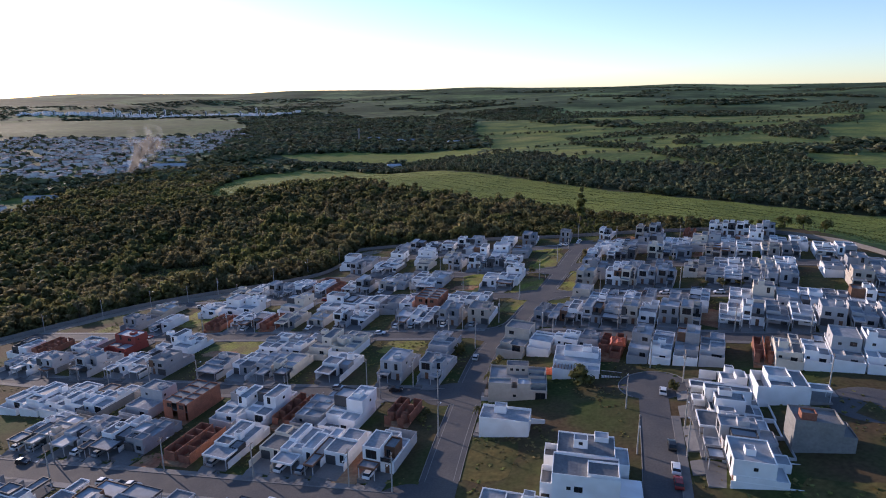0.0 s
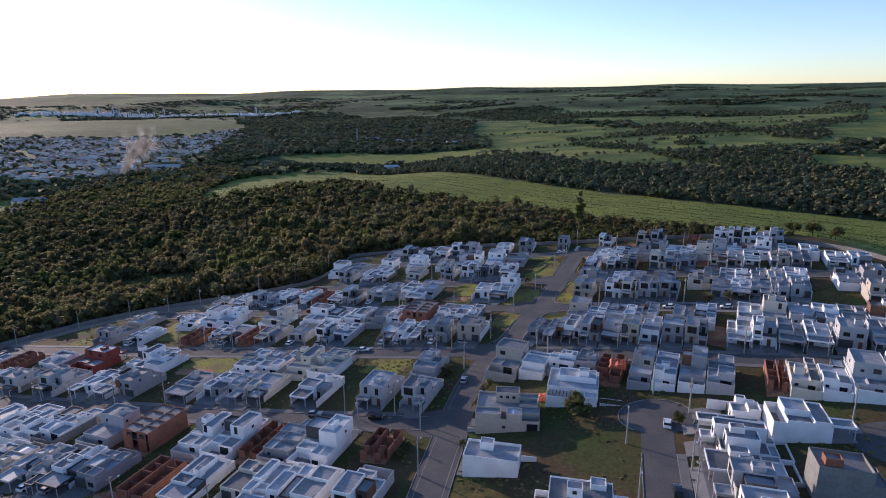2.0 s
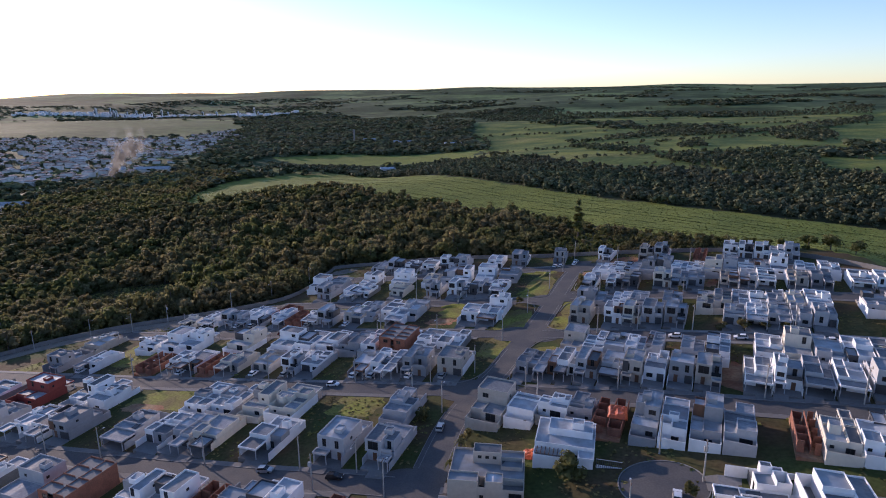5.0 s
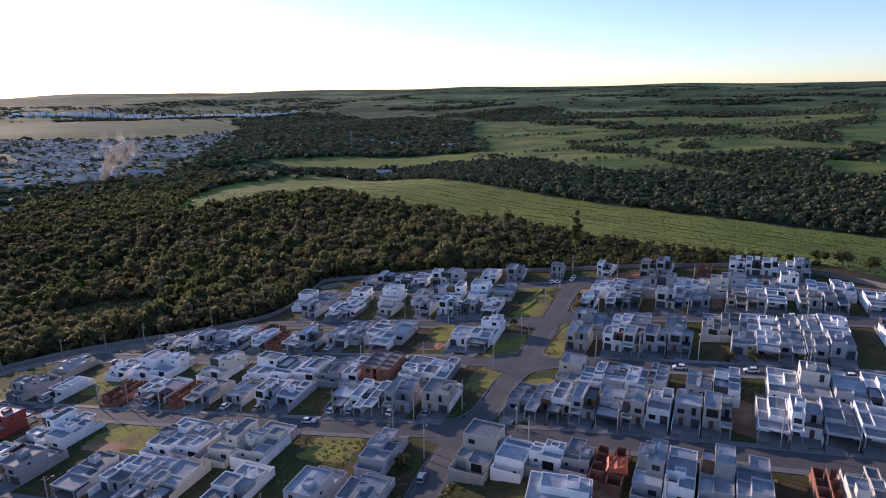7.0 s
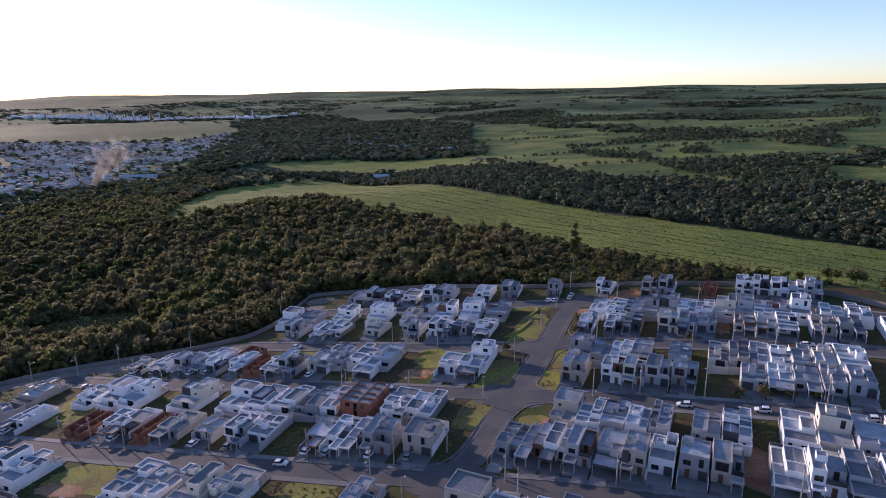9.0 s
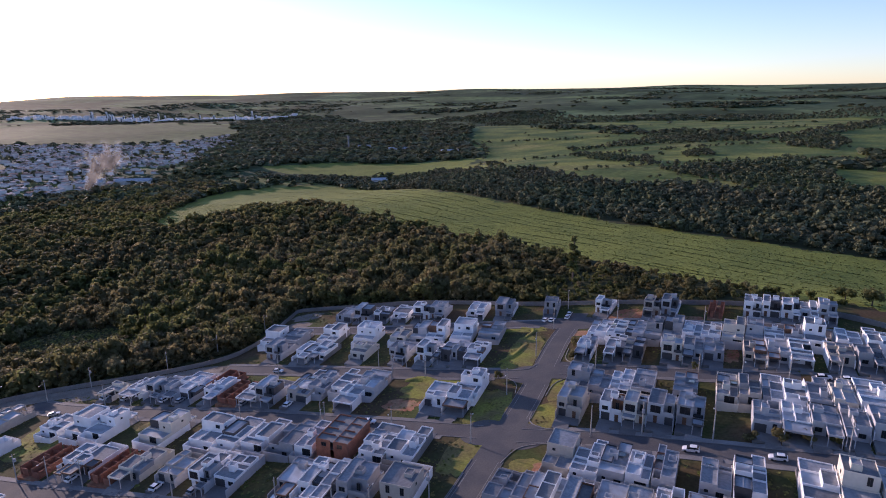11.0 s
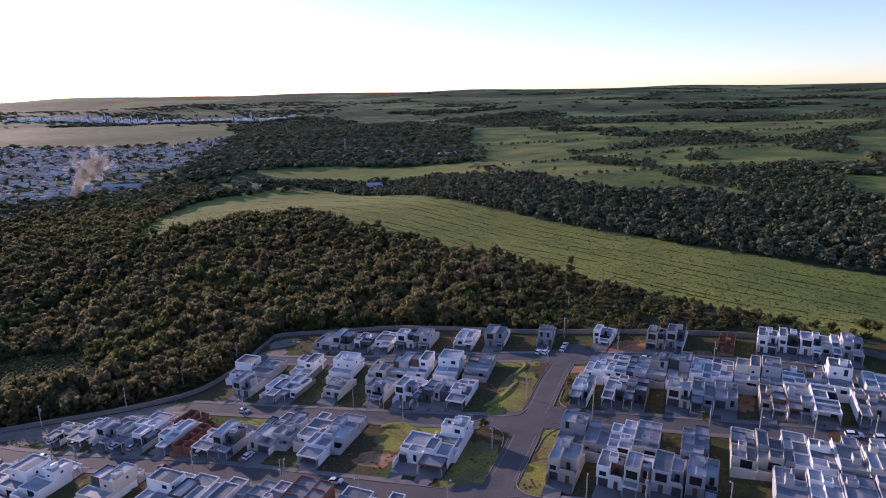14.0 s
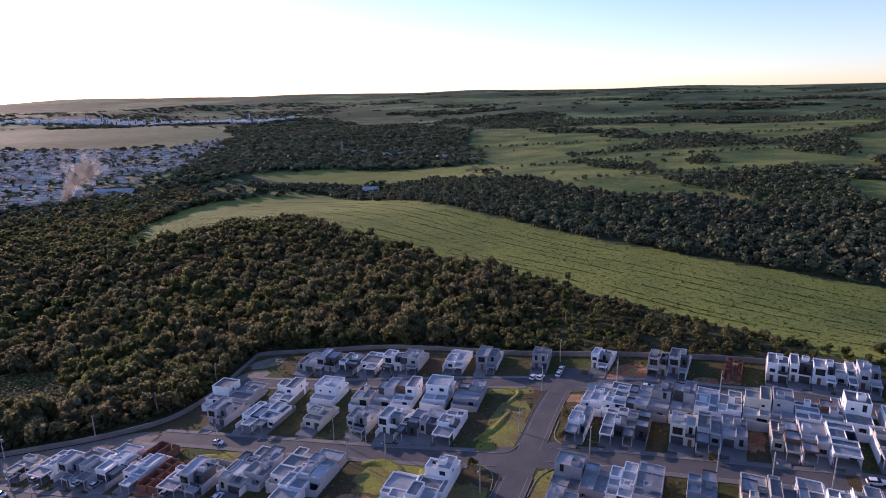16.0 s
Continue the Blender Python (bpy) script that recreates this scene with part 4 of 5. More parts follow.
        block(e, "water_tank_housing", BLOCK, CONCRETE, a + 1, a + 3.2, depth - 4, depth - 1.2, 5.0, 6.6, 0.3)
        window(e, 0, 0.5, 1, (1.6, 1.2))
    return e


def row(name, lots, angle, street, facing, base):
    """Houses along a street. lots: x, width and kind; street: (x, y, slope) of the line of their fronts."""
    sx, sy, slope = street
    for k, (x, w, kind, *depth) in enumerate(lots):
        y = sy + slope * (x - sx)
        rz = math.atan(slope) + (0 if facing > 0 else math.pi)
        # east rows (base 2300 up) draw more greys: dim south fronts painted into walls
        tint = {"r": RED_WALL, "k": CREAM, "w": random.Random(base + 3 * k).choices((WHITE, LIGHT_GREY, CREAM, MID_GREY, BEIGE), (9, 2, 0.7, 1, 0.6) if base < 2300 else (7, 3, 0.8, 1.4, 0.8))[0], "y": LIGHT_GREY, "m": MID_GREY, "n": BEIGE}.get(kind[1:2])
        house(x, y, w, rz, kind[0], base + k * 7, *depth, wall=tint, group="houses of " + name)


row("street a, north side", [(-157, 6.6, "1w"), (-150.6, 6, "1w"), (-141.2, 5.2, "1w"), (-134, 6.3, "1y"), (-126, 7, "1w"), (-118, 7, "1w"), (-101, 8, "b"),
    (-88.5, 7, "1w"), (-76, 6, "1k"), (-69.5, 5.6, "1w"), (-63.8, 5.6, "1w"), (-58, 6, "1w"), (-46.4, 7, "2w")], 0, (-44.4, 108.5, -0.07), 1, 100)
row("street b, south side", [(-186, 8, "1w"), (-176, 8, "1w"), (-167, 8, "1w"), (-158.5, 7.5, "1w"), (-150, 8, "1w"), (-132, 9, "2y"), (-117, 9, "B"), (-99, 7.5, "2w"),
    (-89.5, 8, "2w"), (-80.5, 6.5, "b"), (-72.5, 7.5, "1w"), (-63, 9.5, "2w"), (-48.5, 6.5, "b", 10)], 0, (-82, 148, -0.085), -1, 300)
row("street b, north side", [(-230, 7, "1w"), (-220.5, 8, "1w"), (-208.5, 8.5, "2w"), (-188.5, 8.5, "2y"), (-171.5, 7.5, "1w"), (-163, 7.5, "1w"), (-152.6, 7, "2w"), (-129, 8, "1y"),
    (-117.2, 7.5, "1w"), (-109, 7, "1y"), (-101, 7, "1w"), (-82, 8.5, "1w"), (-61, 7.5, "2w"), (-48.4, 7, "2y")], 0, (-82, 160, -0.07), 1, 500)
row("street c, south side", [(-246, 9, "1w"), (-234, 9, "b"), (-210, 9, "1w"), (-190, 11, "2r"), (-166, 8.5, "2w"), (-157, 8.5, "1w"), (-116, 8, "1w"), (-106, 8, "1w"),
    (-95, 7.5, "2w"), (-85, 9, "1w"), (-50, 7, "1y")], 0, (-101, 198.5, -0.07), -1, 700)
row("street c, north side", [(-212, 8, "2w"), (-194.6, 7.5, "1w"), (-164, 8, "b"), (-153, 7, "1w"), (-145.8, 7, "1w"), (-135.5, 7.5, "b"), (-127.5, 7, "1w"), (-114, 7, "1w"),
    (-101.5, 6, "2w"), (-94.8, 7, "1w"), (-75.5, 6, "1w"), (-69, 6, "1w"), (-62.8, 6, "1w"), (-55.8, 7.5, "2w"), (-44.5, 8.2, "2w")], 0, (-75, 208.5, -0.062), 1, 900)
row("street d, south side", [(-212, 9, "1w"), (-181, 8, "1w"), (-169, 8, "2w"), (-160, 8, "2w"), (-135, 10, "2k"), (-115, 9, "2w"), (-105.5, 7, "1w"), (-96, 8, "1w"), (-86, 8.5, "1w"),
    (-78.4, 6, "1w"), (-69, 10, "B"), (-57, 7.5, "1w"), (-48.5, 8, "1w")], 0, (-80, 246, -0.075), -1, 1100)
row("street d, north side", [(-186, 6.5, "1k", 9.5), (-175, 6.5, "1w", 14), (-163.5, 7, "2w"), (-156, 7, "1y"), (-148.2, 7.5, "1w"), (-137.5, 6.5, "1w"), (-128, 8.5, "b"), (-120, 6.5, "1w"),
    (-113, 7, "2y"), (-101, 8, "1n"), (-80.7, 7, "1w"), (-50, 7.5, "1w"), (-42.3, 7, "1w")], 0, (-80, 258.5, -0.07), 1, 1300)
row("street e, south side", [(-151, 8, "1w"), (-139, 8, "b"), (-101.5, 6.5, "1w"), (-94.5, 7, "1y"), (-84.5, 8, "1w"), (-76, 8, "1w"), (-39.5, 7.6, "2w")], 0, (-76, 284, -0.07), -1, 1500)
row("street e, north side", [(-134, 7, "2y"), (-120, 7, "1w"), (-112.5, 6, "1w"), (-94.6, 6.8, "1w"), (-76, 6.5, "2y"), (-65, 6.5, "2w"), (-57.8, 6, "1w"), (-51.8, 6, "1w"),
    (-45.6, 6, "1w")], 0, (-76, 296.5, -0.08), 1, 1700)
row("street f, south side", [(-145, 8, "2w"), (-134.5, 9, "1w"), (-116, 9, "2w"), (-98.5, 9, "2w"), (-82.5, 7.5, "1k"), (-74, 6.5, "2y"), (-66.5, 7.5, "2w"), (-55, 8.5, "2w"),
    (-43.5, 9, "1w")], 0, (-56, 334, -0.005), -1, 1900)
row("street f, north side", [(-123, 8, "1w"), (-112.5, 8, "2y"), (-103, 8, "1w"), (-93, 8, "1w"), (-82.3, 8, "2w"), (-74.6, 7, "2y"), (-56, 8, "1w"), (-43, 8, "2w"),
    (-22.3, 6, "2m")], 0, (-56, 346.5, -0.02), 1, 2100)
row("street g, north side", [(-21.5, 6, "1m"), (-15.5, 5.8, "1y"), (-9.8, 5.4, "1w"), (-3.8, 6, "2w"), (2.8, 6, "1y"), (8.6, 5.4, "2w"), (14.2, 5.6, "1w"), (20.8, 6.4, "2m"),
    (27.4, 6.4, "2w"), (38.8, 6.4, "1w"), (45.2, 6.4, "2w"), (51.8, 6.4, "1y"), (58.5, 6.4, "1w"), (66, 7, "2w"), (74, 7, "1w"), (82, 7, "1y"), (89.5, 7, "2w")], 0, (0, 203, -0.165), 1, 2300)
row("street h, south side", [(-6.2, 7, "2n"), (0.6, 6.4, "1w"), (6.8, 6, "1w"), (12.6, 5.4, "1w"), (18, 5, "1y"), (28.4, 6.4, "1w"), (35, 6.4, "1w"), (47.6, 6.8, "1w"), (54.4, 6.8, "2k"),
    (61.5, 6.6, "1w"), (68.2, 6.4, "1w"), (75, 6.6, "1w"), (82, 6.8, "2w"), (89.4, 6.8, "1w"), (96.6, 6.8, "1w")], 0, (20, 235, -0.172), -1, 2500)
row("street h, north side", [(-8, 7, "2w"), (3.4, 6.2, "2w"), (9.6, 6, "2k"), (16.2, 7, "2w"), (23.4, 6.8, "2w"), (41, 6.4, "1w"), (47.4, 6.2, "1w"), (53.6, 6.2, "1w"), (59.6, 5.6, "1y"),
    (66, 6.4, "1y"), (88, 7, "2n"), (95.5, 7, "1w"), (103, 7, "2w")], 0, (20, 246.9, -0.172), 1, 2700)
row("street i, south side", [(-4.6, 7.4, "2w"), (2.3, 6.2, "1w"), (8.5, 6.2, "1w"), (14.8, 6.2, "1w"), (26.4, 6.6, "1w"), (37.2, 5.6, "1k"), (42.8, 5.6, "1w"), (48.4, 5.4, "1w"), (53.8, 5.4, "1w"),
    (59.2, 5.4, "1w"), (64.6, 5.4, "1w"), (71.4, 7.4, "1w"), (87.2, 7, "1w"), (94.7, 7, "2w"), (102.2, 7, "1w")], 0, (20, 280.5, -0.15), -1, 2900)
row("street i, north side", [(-6.2, 5.6, "1w"), (4, 6.3, "1w"), (10.4, 6.4, "1w"), (22.5, 6.6, "2w"), (29, 6.2, "1y"), (35.2, 6.2, "1w"), (47, 6.4, "1w"), (53.4, 6.2, "1w"), (59.6, 6.2, "1w"),
    (70, 7, "1w"), (77.5, 7, "1w"), (90, 7, "1w"), (98, 7, "1w")], 0, (20, 292.5, -0.15), 1, 3100)
row("street j, south side", [(1.2, 7, "1w"), (8, 6.4, "1w"), (14.4, 6.4, "1y"), (20.6, 6, "2m"), (27, 6.4, "2w"), (33.4, 6.2, "1w"), (39.6, 6.2, "1w"), (46.4, 7, "2k"), (52.8, 5.6, "2w"),
    (58.6, 6, "1w"), (64.2, 5.4, "1y"), (70.2, 6.4, "2w"), (79.2, 7, "1w"), (87.2, 7, "1w")], 0, (20, 327.6, -0.19), -1, 3300)
row("street j, north side", [(-1, 6.4, "2w"), (18.6, 6.4, "2w"), (25, 6.2, "2y"), (41.8, 5.4, "b"), (54.2, 6.2, "2w"), (60.4, 6.2, "2w"), (66.6, 6.2, "2w"), (72.4, 5.6, "1w"), (78, 6, "2w")],
    0, (20, 339.8, -0.21), 1, 3500)
row("street g, south side", [(-24.6, 8.6, "2n"), (-16.2, 7, "1w", 13), (-8.8, 7.4, "1w", 10), (-2, 6, "1w", 10), (5, 7, "b"), (13.3, 5.8, "2w"), (19.3, 5.8, "1w"), (25.9, 6.4, "2w"), (32.5, 6.4, "1w"),
    (45.4, 5.4, "b"), (50.7, 6.4, "1k"), (56.9, 6, "1w"), (63.5, 7, "2w"), (70.9, 7, "2w"), (78.4, 7, "1w"), (85.9, 7, "2w")], 0, (20, 188.2, -0.16), -1, 3700)
row("street a, south side", [(-146, 7, "1w"), (-138.6, 7, "1w"), (-130, 7, "1w"), (-113, 7, "1w"), (-105, 7.5, "1w"), (-96, 8, "1w"), (-87, 8, "1y"), (-70, 8, "1w"), (-60, 8, "1w")],
    0, (-89, 98.5, -0.07), -1, 4200)
# houses beside the cul-de-sac and the avenue
E90 = -math.pi / 2
for k, (x, y, w, kind, rz, depth) in enumerate([
        (-21, 99, 9, "1w", E90, 13),
        (24.5, 156.6, 7.4, "1w", E90, 11), (21.8, 148.8, 7.2, "1w", E90, 13), (21.5, 141.2, 7.4, "2w", E90, 14.5), (21.5, 133.4, 7.2, "1w", E90, 14), (21.5, 125.6, 8, "2y", E90, 14.5),
        (21.5, 116, 9, "2w", E90, 15), (51.8, 150, 9, "1w", -E90, 13), (50.2, 128, 6.6, "g", -E90, 11.8)]):
    house(x, y, w, rz, kind[0], 4000 + 11 * k, depth, {"n": BEIGE, "w": WHITE, "y": LIGHT_GREY}.get(kind[1:2]), "houses round the cul-de-sac")



# ---- the four houses on deep plots between the avenue and the cul-de-sac ----
def villa(x, y, rz, z, label, wall, blocks, windows=(), slabs=()):
    """blocks: name, x0, x1, y0, y1, bottom, top, depth of the parapet, roof; from the south-west corner."""
    e = empty("house", x, y, z, rz)
    tagged(e, label, "house", "houses round the cul-de-sac")
    for name, x0, x1, y0, y1, z0, z1, drop, roof in blocks:
        block(e, name, wall, roof, x0, x1, y0, y1, z0, z1, drop)
    for wx, wy, wz, size, turn in windows:
        window(e, wx, wy, wz, size, turn)
    for name, mat, *b in slabs:
        bm = bmesh.new()
        box(bm, *b)
        part(name, bm, mat, e)
    return e


villa(-26.9, 129.0, 0.03, 2.4, "white box-shaped house with a plain blank side wall", WHITE,
      [("main_wall", 0, 11.8, 0, 6.6, -1.8, 4.9, 0.55, ROOF_GREY), ("water_tank_housing", 3.1, 6.0, 3.6, 5.8, 4.2, 6.2, 0.15, ROOF_PALE)],
      [(9.0, 6.6, 1.0, (1.6, 1.2), math.pi), (2.4, 6.6, 0.2, (1.0, 2.0), math.pi)],
      [("forecourt", PAVING, -1.5, -0.02, 0.2, 6.4, -1.6, -0.35), ("step", PAVING, -1.2, -0.3, 1.4, 4.6, -0.35, -0.1), ("side_wall", WHITE, 11.82, 15.2, 6.3, 6.45, -0.6, 2.4)])
villa(-28.2, 147.3, 0.13, 1.9, "beige two-level house with stepped parapets and roof terrace", BEIGE,
      [("main_wall", 0, 15.6, 3.4, 13.6, -1.8, 4.1, 0.4, ROOF_PALE), ("front_room", 0.05, 6.2, 0, 3.38, -1.8, 5.2, 0.35, ROOF_PALE), ("front_room", 7.7, 11.2, 0.05, 3.38, -1.8, 5.3, 0.3, ROOF_PALE),
       ("terrace_wall", 6.22, 7.68, 0.02, 3.38, -1.8, 3.9, 1.9, DARK), ("terrace_wall", 11.22, 15.55, 0.02, 3.38, -1.8, 3.7, 1.3, PAVING),
       ("upper_room", 4.6, 10.6, 8.6, 12.0, 3.6, 6.5, 0.25, ROOF_GREY), ("patio_wall", 10.62, 15.2, 6.6, 10.2, 3.6, 4.6, 1.0, DARK)],
      [(6.0, 8.59, 4.9, (0.8, 0.7), 0), (7.6, 8.59, 4.9, (0.8, 0.7), 0), (9.2, 8.59, 4.9, (0.8, 0.7), 0), (7.0, 0.01, 1.4, (0.8, 0.7), 0), (13.8, 0.01, 0.9, (2.6, 2.1), 0)],
      [("stair", PAVING, -1.2, -0.02, 2.0, 5.5, -2.2, 0.4), ("lot_wall", LIGHT_GREY, -2.0, -0.02, 1.2, 1.35, -2.4, 0.3), ("stair", PAVING, -2.0, -1.22, 2.6, 5.0, -2.2, -0.4)])
villa(-9.2, 103.6, 0.04, 5.4, "white two-storey house with ribbed roofs and stepped wings", WHITE,
      [("south_wing", 1.6, 14.2, 0, 7.4, -1.5, 6.9, 0.5, ROOF_GREY), ("south_wing", 8.2, 14.0, 0.4, 5.0, 6.0, 7.4, 0.5, ROOF_GREY), ("north_wing", 2.2, 13.6, 7.6, 15.4, -1.5, 6.9, 0.45, ROOF_GREY),
       ("water_tank_housing", 5.4, 8.2, 10.2, 12.4, 6.3, 8.4, 0.15, ROOF_PALE), ("west_wing", -0.6, 1.58, 0.6, 6.6, -1.5, 4.2, 1.2, PAVING), ("west_wing", -0.4, 2.18, 9.0, 13.6, -1.5, 4.8, 1.3, PAVING),
       ("parapet_room", 9.6, 12.4, 13.2, 15.6, 6.2, 7.6, 0.2, ROOF_PALE), ("east_wing", 13.62, 16.4, 8.4, 14.6, -1.5, 5.0, 0.3, ROOF_PALE)],
      [(4.8, 0, 3.7, (0.8, 0.7), 0), (6.6, 0, 3.4, (1.6, 1.2), 0), (6.8, 10.19, 7.2, (0.8, 0.7), 0), (0.5, 0.59, 0.6, (1.6, 1.2), 0)],
      [("driveway", PAVING, 16.42, 20.0, 1.0, 14.0, -0.9, 0.25), ("carport_roof", WHITE, 14.22, 18.6, 1.0, 6.8, 2.7, 2.95), ("post", LIGHT_GREY, 18.2, 18.4, 1.1, 1.3, 0.25, 2.7), ("post", LIGHT_GREY, 18.2, 18.4, 6.5, 6.7, 0.25, 2.7)])
villa(-12.6, 161.5, 0.0, 3.6, "white house with pale blue-grey roof and pergola terrace", WHITE,
      [("main_wall", 0, 13.0, 3.2, 14.2, -1.6, 4.2, 0.45, ROOF_PALE), ("terrace_wall", 0, 8.2, 0, 3.18, -1.6, 3.0, 1.6, PAVING), ("garden_room", 9.6, 12.8, 0.05, 3.18, -1.6, 3.6, 0.25, ROOF_PALE),
       ("upper_room", 2.6, 12.4, 7.6, 12.6, 3.6, 5.4, 0.35, ROOF_PALE), ("water_tank_housing", 7.8, 10.4, 9.0, 11.4, 4.9, 6.5, 0.15, ROOF_PALE)],
      [(8.9, 3.19, 0.1, (1.0, 2.0), 0), (4.4, 3.19, 0.2, (2.6, 2.1), 0)],
      [("pergola_beam", TIMBER, 0.6 + 0.9 * k, 0.78 + 0.9 * k, 0.1, 3.4, 3.02, 3.2) for k in range(8)])


def slat_fence(x, y, z, length, high):
    e = empty("fence", x, y, z)
    tagged(e, "dark slatted metal fence beside the white house", "fence")
    slat = one("slat", DARK, (-0.06, 0.06, -0.03, 0.03, -0.6, high))
    for k in range(round(length / 0.42)):
        put("slat", slat, e, 0.1 + 0.42 * k)
    put("rail", one("rail", LIGHT_GREY, (0, length, -0.05, 0.05, high, high + 0.1)), e)
    put("base_wall", one("base_wall", WHITE, (0, length, 0.05, 0.2, -1.2, 0.5)), e)


slat_fence(0.8, 162.2, float(land_z(3.0, 162.2)), 5.4, 1.9)

# ---- lots, verges and road paint ----
def patch(name, label, mat, x, y, rx, ry, turn, k):
    """An uneven patch of ground cover, domed a little in the middle."""
    rng = random.Random(9000 + k)
    bm = bmesh.new()
    n, rings = 22, (0.0, 0.5, 1.0)
    edge = [1 + rng.uniform(-0.14, 0.14) for _ in range(n)]
    loops = []
    for r in rings[1:]:
        loop = []
        for i in range(n):
            a = 2 * math.pi * i / n
            c, s = math.cos(a), math.sin(a)
            f = r * edge[i] / max(abs(c), abs(s)) ** 0.6
            px, py = rx * c * f, ry * s * f
            qx, qy = x + px * math.cos(turn) - py * math.sin(turn), y + px * math.sin(turn) + py * math.cos(turn)
            loop.append(bm.verts.new((qx, qy, float(land_z(qx, qy)) + 0.012 + (1 - r) * 0.03 + 0.0003 * k)))
        loops.append(loop)
    mid = bm.verts.new((x, y, float(land_z(x, y)) + 0.05))
    for i in range(n):
        j = (i + 1) % n
        bm.faces.new((mid, loops[0][i], loops[0][j]))
        bm.faces.new((loops[0][i], loops[1][i], loops[1][j], loops[0][j]))
    tagged(new(name, mesh_of(bm, name, mat)), label, "ground cover", kind="structure")


GREENS = [(-182, 235, 9, 12), (-146, 247, 6, 5), (-136, 194.5, 15, 7), (-67, 191, 8, 7), (-35, 234, 5, 9), (-32, 262, 6, 13), (-28, 306, 6, 18), (-32, 333, 10, 3.5),
          (-14.5, 257, 4, 9), (-16, 229, 5, 4.5), (-12.4, 274, 3, 8), (-111, 283, 9, 5), (-55, 276, 10, 8), (-226, 221, 12, 9), (-188, 243, 8, 8)]
for k, (x, y, rx, ry) in enumerate(GREENS):
    patch("lawn", "patchy green grass on an empty lot", LAWN, x, y, rx, ry, -0.07, k)
EARTH = [(-12.5, 228.5, 4, 3.5), (-6.5, 326, 5, 3), (-62, 264, 6, 4), (-110, 113, 4, 5), (-53, 116, 4, 9), (36, 209, 4, 9), (41, 302, 3.5, 8), (34, 337, 4, 4), (10, 346, 7, 8), (-141, 189, 8, 3)]
for k, (x, y, rx, ry) in enumerate(EARTH):
    patch("bare_earth", "bare reddish earth on an empty lot", RED_EARTH, x, y, rx, ry, -0.07, 30 + k)
for k, (x, y, rx, ry) in enumerate([(-23, 119, 6, 9), (-21, 135, 3, 3), (-60, 219, 8, 5), (-86, 222, 6, 9), (31, 260, 5, 9), (76, 245, 6, 9), (-98, 268, 7, 8), (52, 108, 16, 7), (-103, 312, 5, 12), (-86, 309, 5, 12)]):
    patch("dry_grass", "dry brown grass on an empty lot", DRY, x, y, rx, ry, -0.07, 50 + k)
for k, (x, y, rx, ry) in enumerate([(-158, 293, 9, 6), (-148, 350, 7, 5), (-149, 364, 8, 6), (-196, 272, 12, 4)]):
    patch("dusty_verge", "pale dusty earth beside the perimeter road", DUST, x, y, rx, ry, 0.4, 70 + k)
bm = bmesh.new()
disc(bm, 60, 146, 9, 0.06, 0.4)
tagged(new("road_east", mesh_of(bm, "road_east", ASPHALT)), "asphalt turning circle by the raw block house", "road", kind="structure")
bm = bmesh.new()
for off in (-3.1, 3.1):
    for lo, hi in ((20, 96), (108, 147), (158, 192), (208, 236), (252, 282), (292, 332)):
        piece = MAIN[(MAIN[:, 1] > lo) & (MAIN[:, 1] < hi)]
        ribbon(bm, piece, off - 0.07, off + 0.07, 0.068, 0.03)
tagged(new("road_marking", mesh_of(bm, "road_marking", PAINT)), "worn white edge lines on the avenue", "road marking", kind="structure")

# ---- street poles ----
def pole_kit():
    bm = bmesh.new()
    for z0, z1, r0, r1 in ((-0.5, 9.4, 0.2, 0.11),):
        bmesh.ops.create_cone(bm, cap_ends=True, segments=8, radius1=r0, radius2=r1, depth=z1 - z0, matrix=Matrix.Translation((0, 0, (z0 + z1) / 2)))
    shaft = mesh_of(bm, "shaft", POLE)
    arm = one("crossarm", TIMBER, (-0.9, 0.9, -0.06, 0.06, 8.8, 8.92))
    lamp_arm = one("lamp_arm", FRAME, (-0.04, 0.04, 0.1, 2.2, 7.9, 7.98))
    lamp = one("lamp", LAMP, (-0.14, 0.14, 2.0, 2.7, 7.84, 7.95))
    box_mesh = one("transformer", MID_GREY, (-0.35, 0.35, 0.15, 0.75, 6.6, 7.6))
    return shaft, arm, lamp_arm, lamp, box_mesh


SHAFT, ARM, LAMP_ARM, LAMP_HEAD, TRANSFORMER = pole_kit()


def pole(x, y, rz, lamp, k):
    e = empty("utility_pole", x, y, float(land_z(x, y)), rz)
    tagged(e, "grey concrete utility pole with timber crossarm and street lamp" if lamp else "grey concrete utility pole with timber crossarm", "utility pole", "street poles")
    put("shaft", SHAFT, e)
    put("crossarm", ARM, e, rz=math.pi / 2)
    if lamp:
        a = put("lamp_arm", LAMP_ARM, e)
        put("lamp", LAMP_HEAD, a)
    if k % 9 == 4:
        put("transformer", TRANSFORMER, e)


POLES_WEST = [(-270, 226), (-254, 247), (-236, 262), (-216, 267), (-206, 279.5), (-186, 165.6), (-168, 161.5), (-149.4, 160.6), (-129.2, 159.8), (-94.5, 158), (-67.2, 157.2),
              (-52.5, 157.2), (-42.6, 148.8), (-60, 149.6), (-37, 129), (-51, 107), (-76, 109), (-40.7, 106), (-40.2, 187), (-139, 112.5), (-102, 110.4), (-130, 103.3),
              (-167, 213.5), (-154, 213), (-140.6, 212.3), (-107.2, 209.4), (-159.4, 252.2), (-81.2, 247.6), (-74.5, 207.2), (-52, 197.2), (-49, 205.8), (-36.8, 213), (-33, 240.5),
              (-28.2, 271), (-180, 295), (-169, 315), (-114, 251), (-182, 262.5), (-161, 342), (-122.4, 289.5), (-72.7, 285.3), (-59.7, 284)]
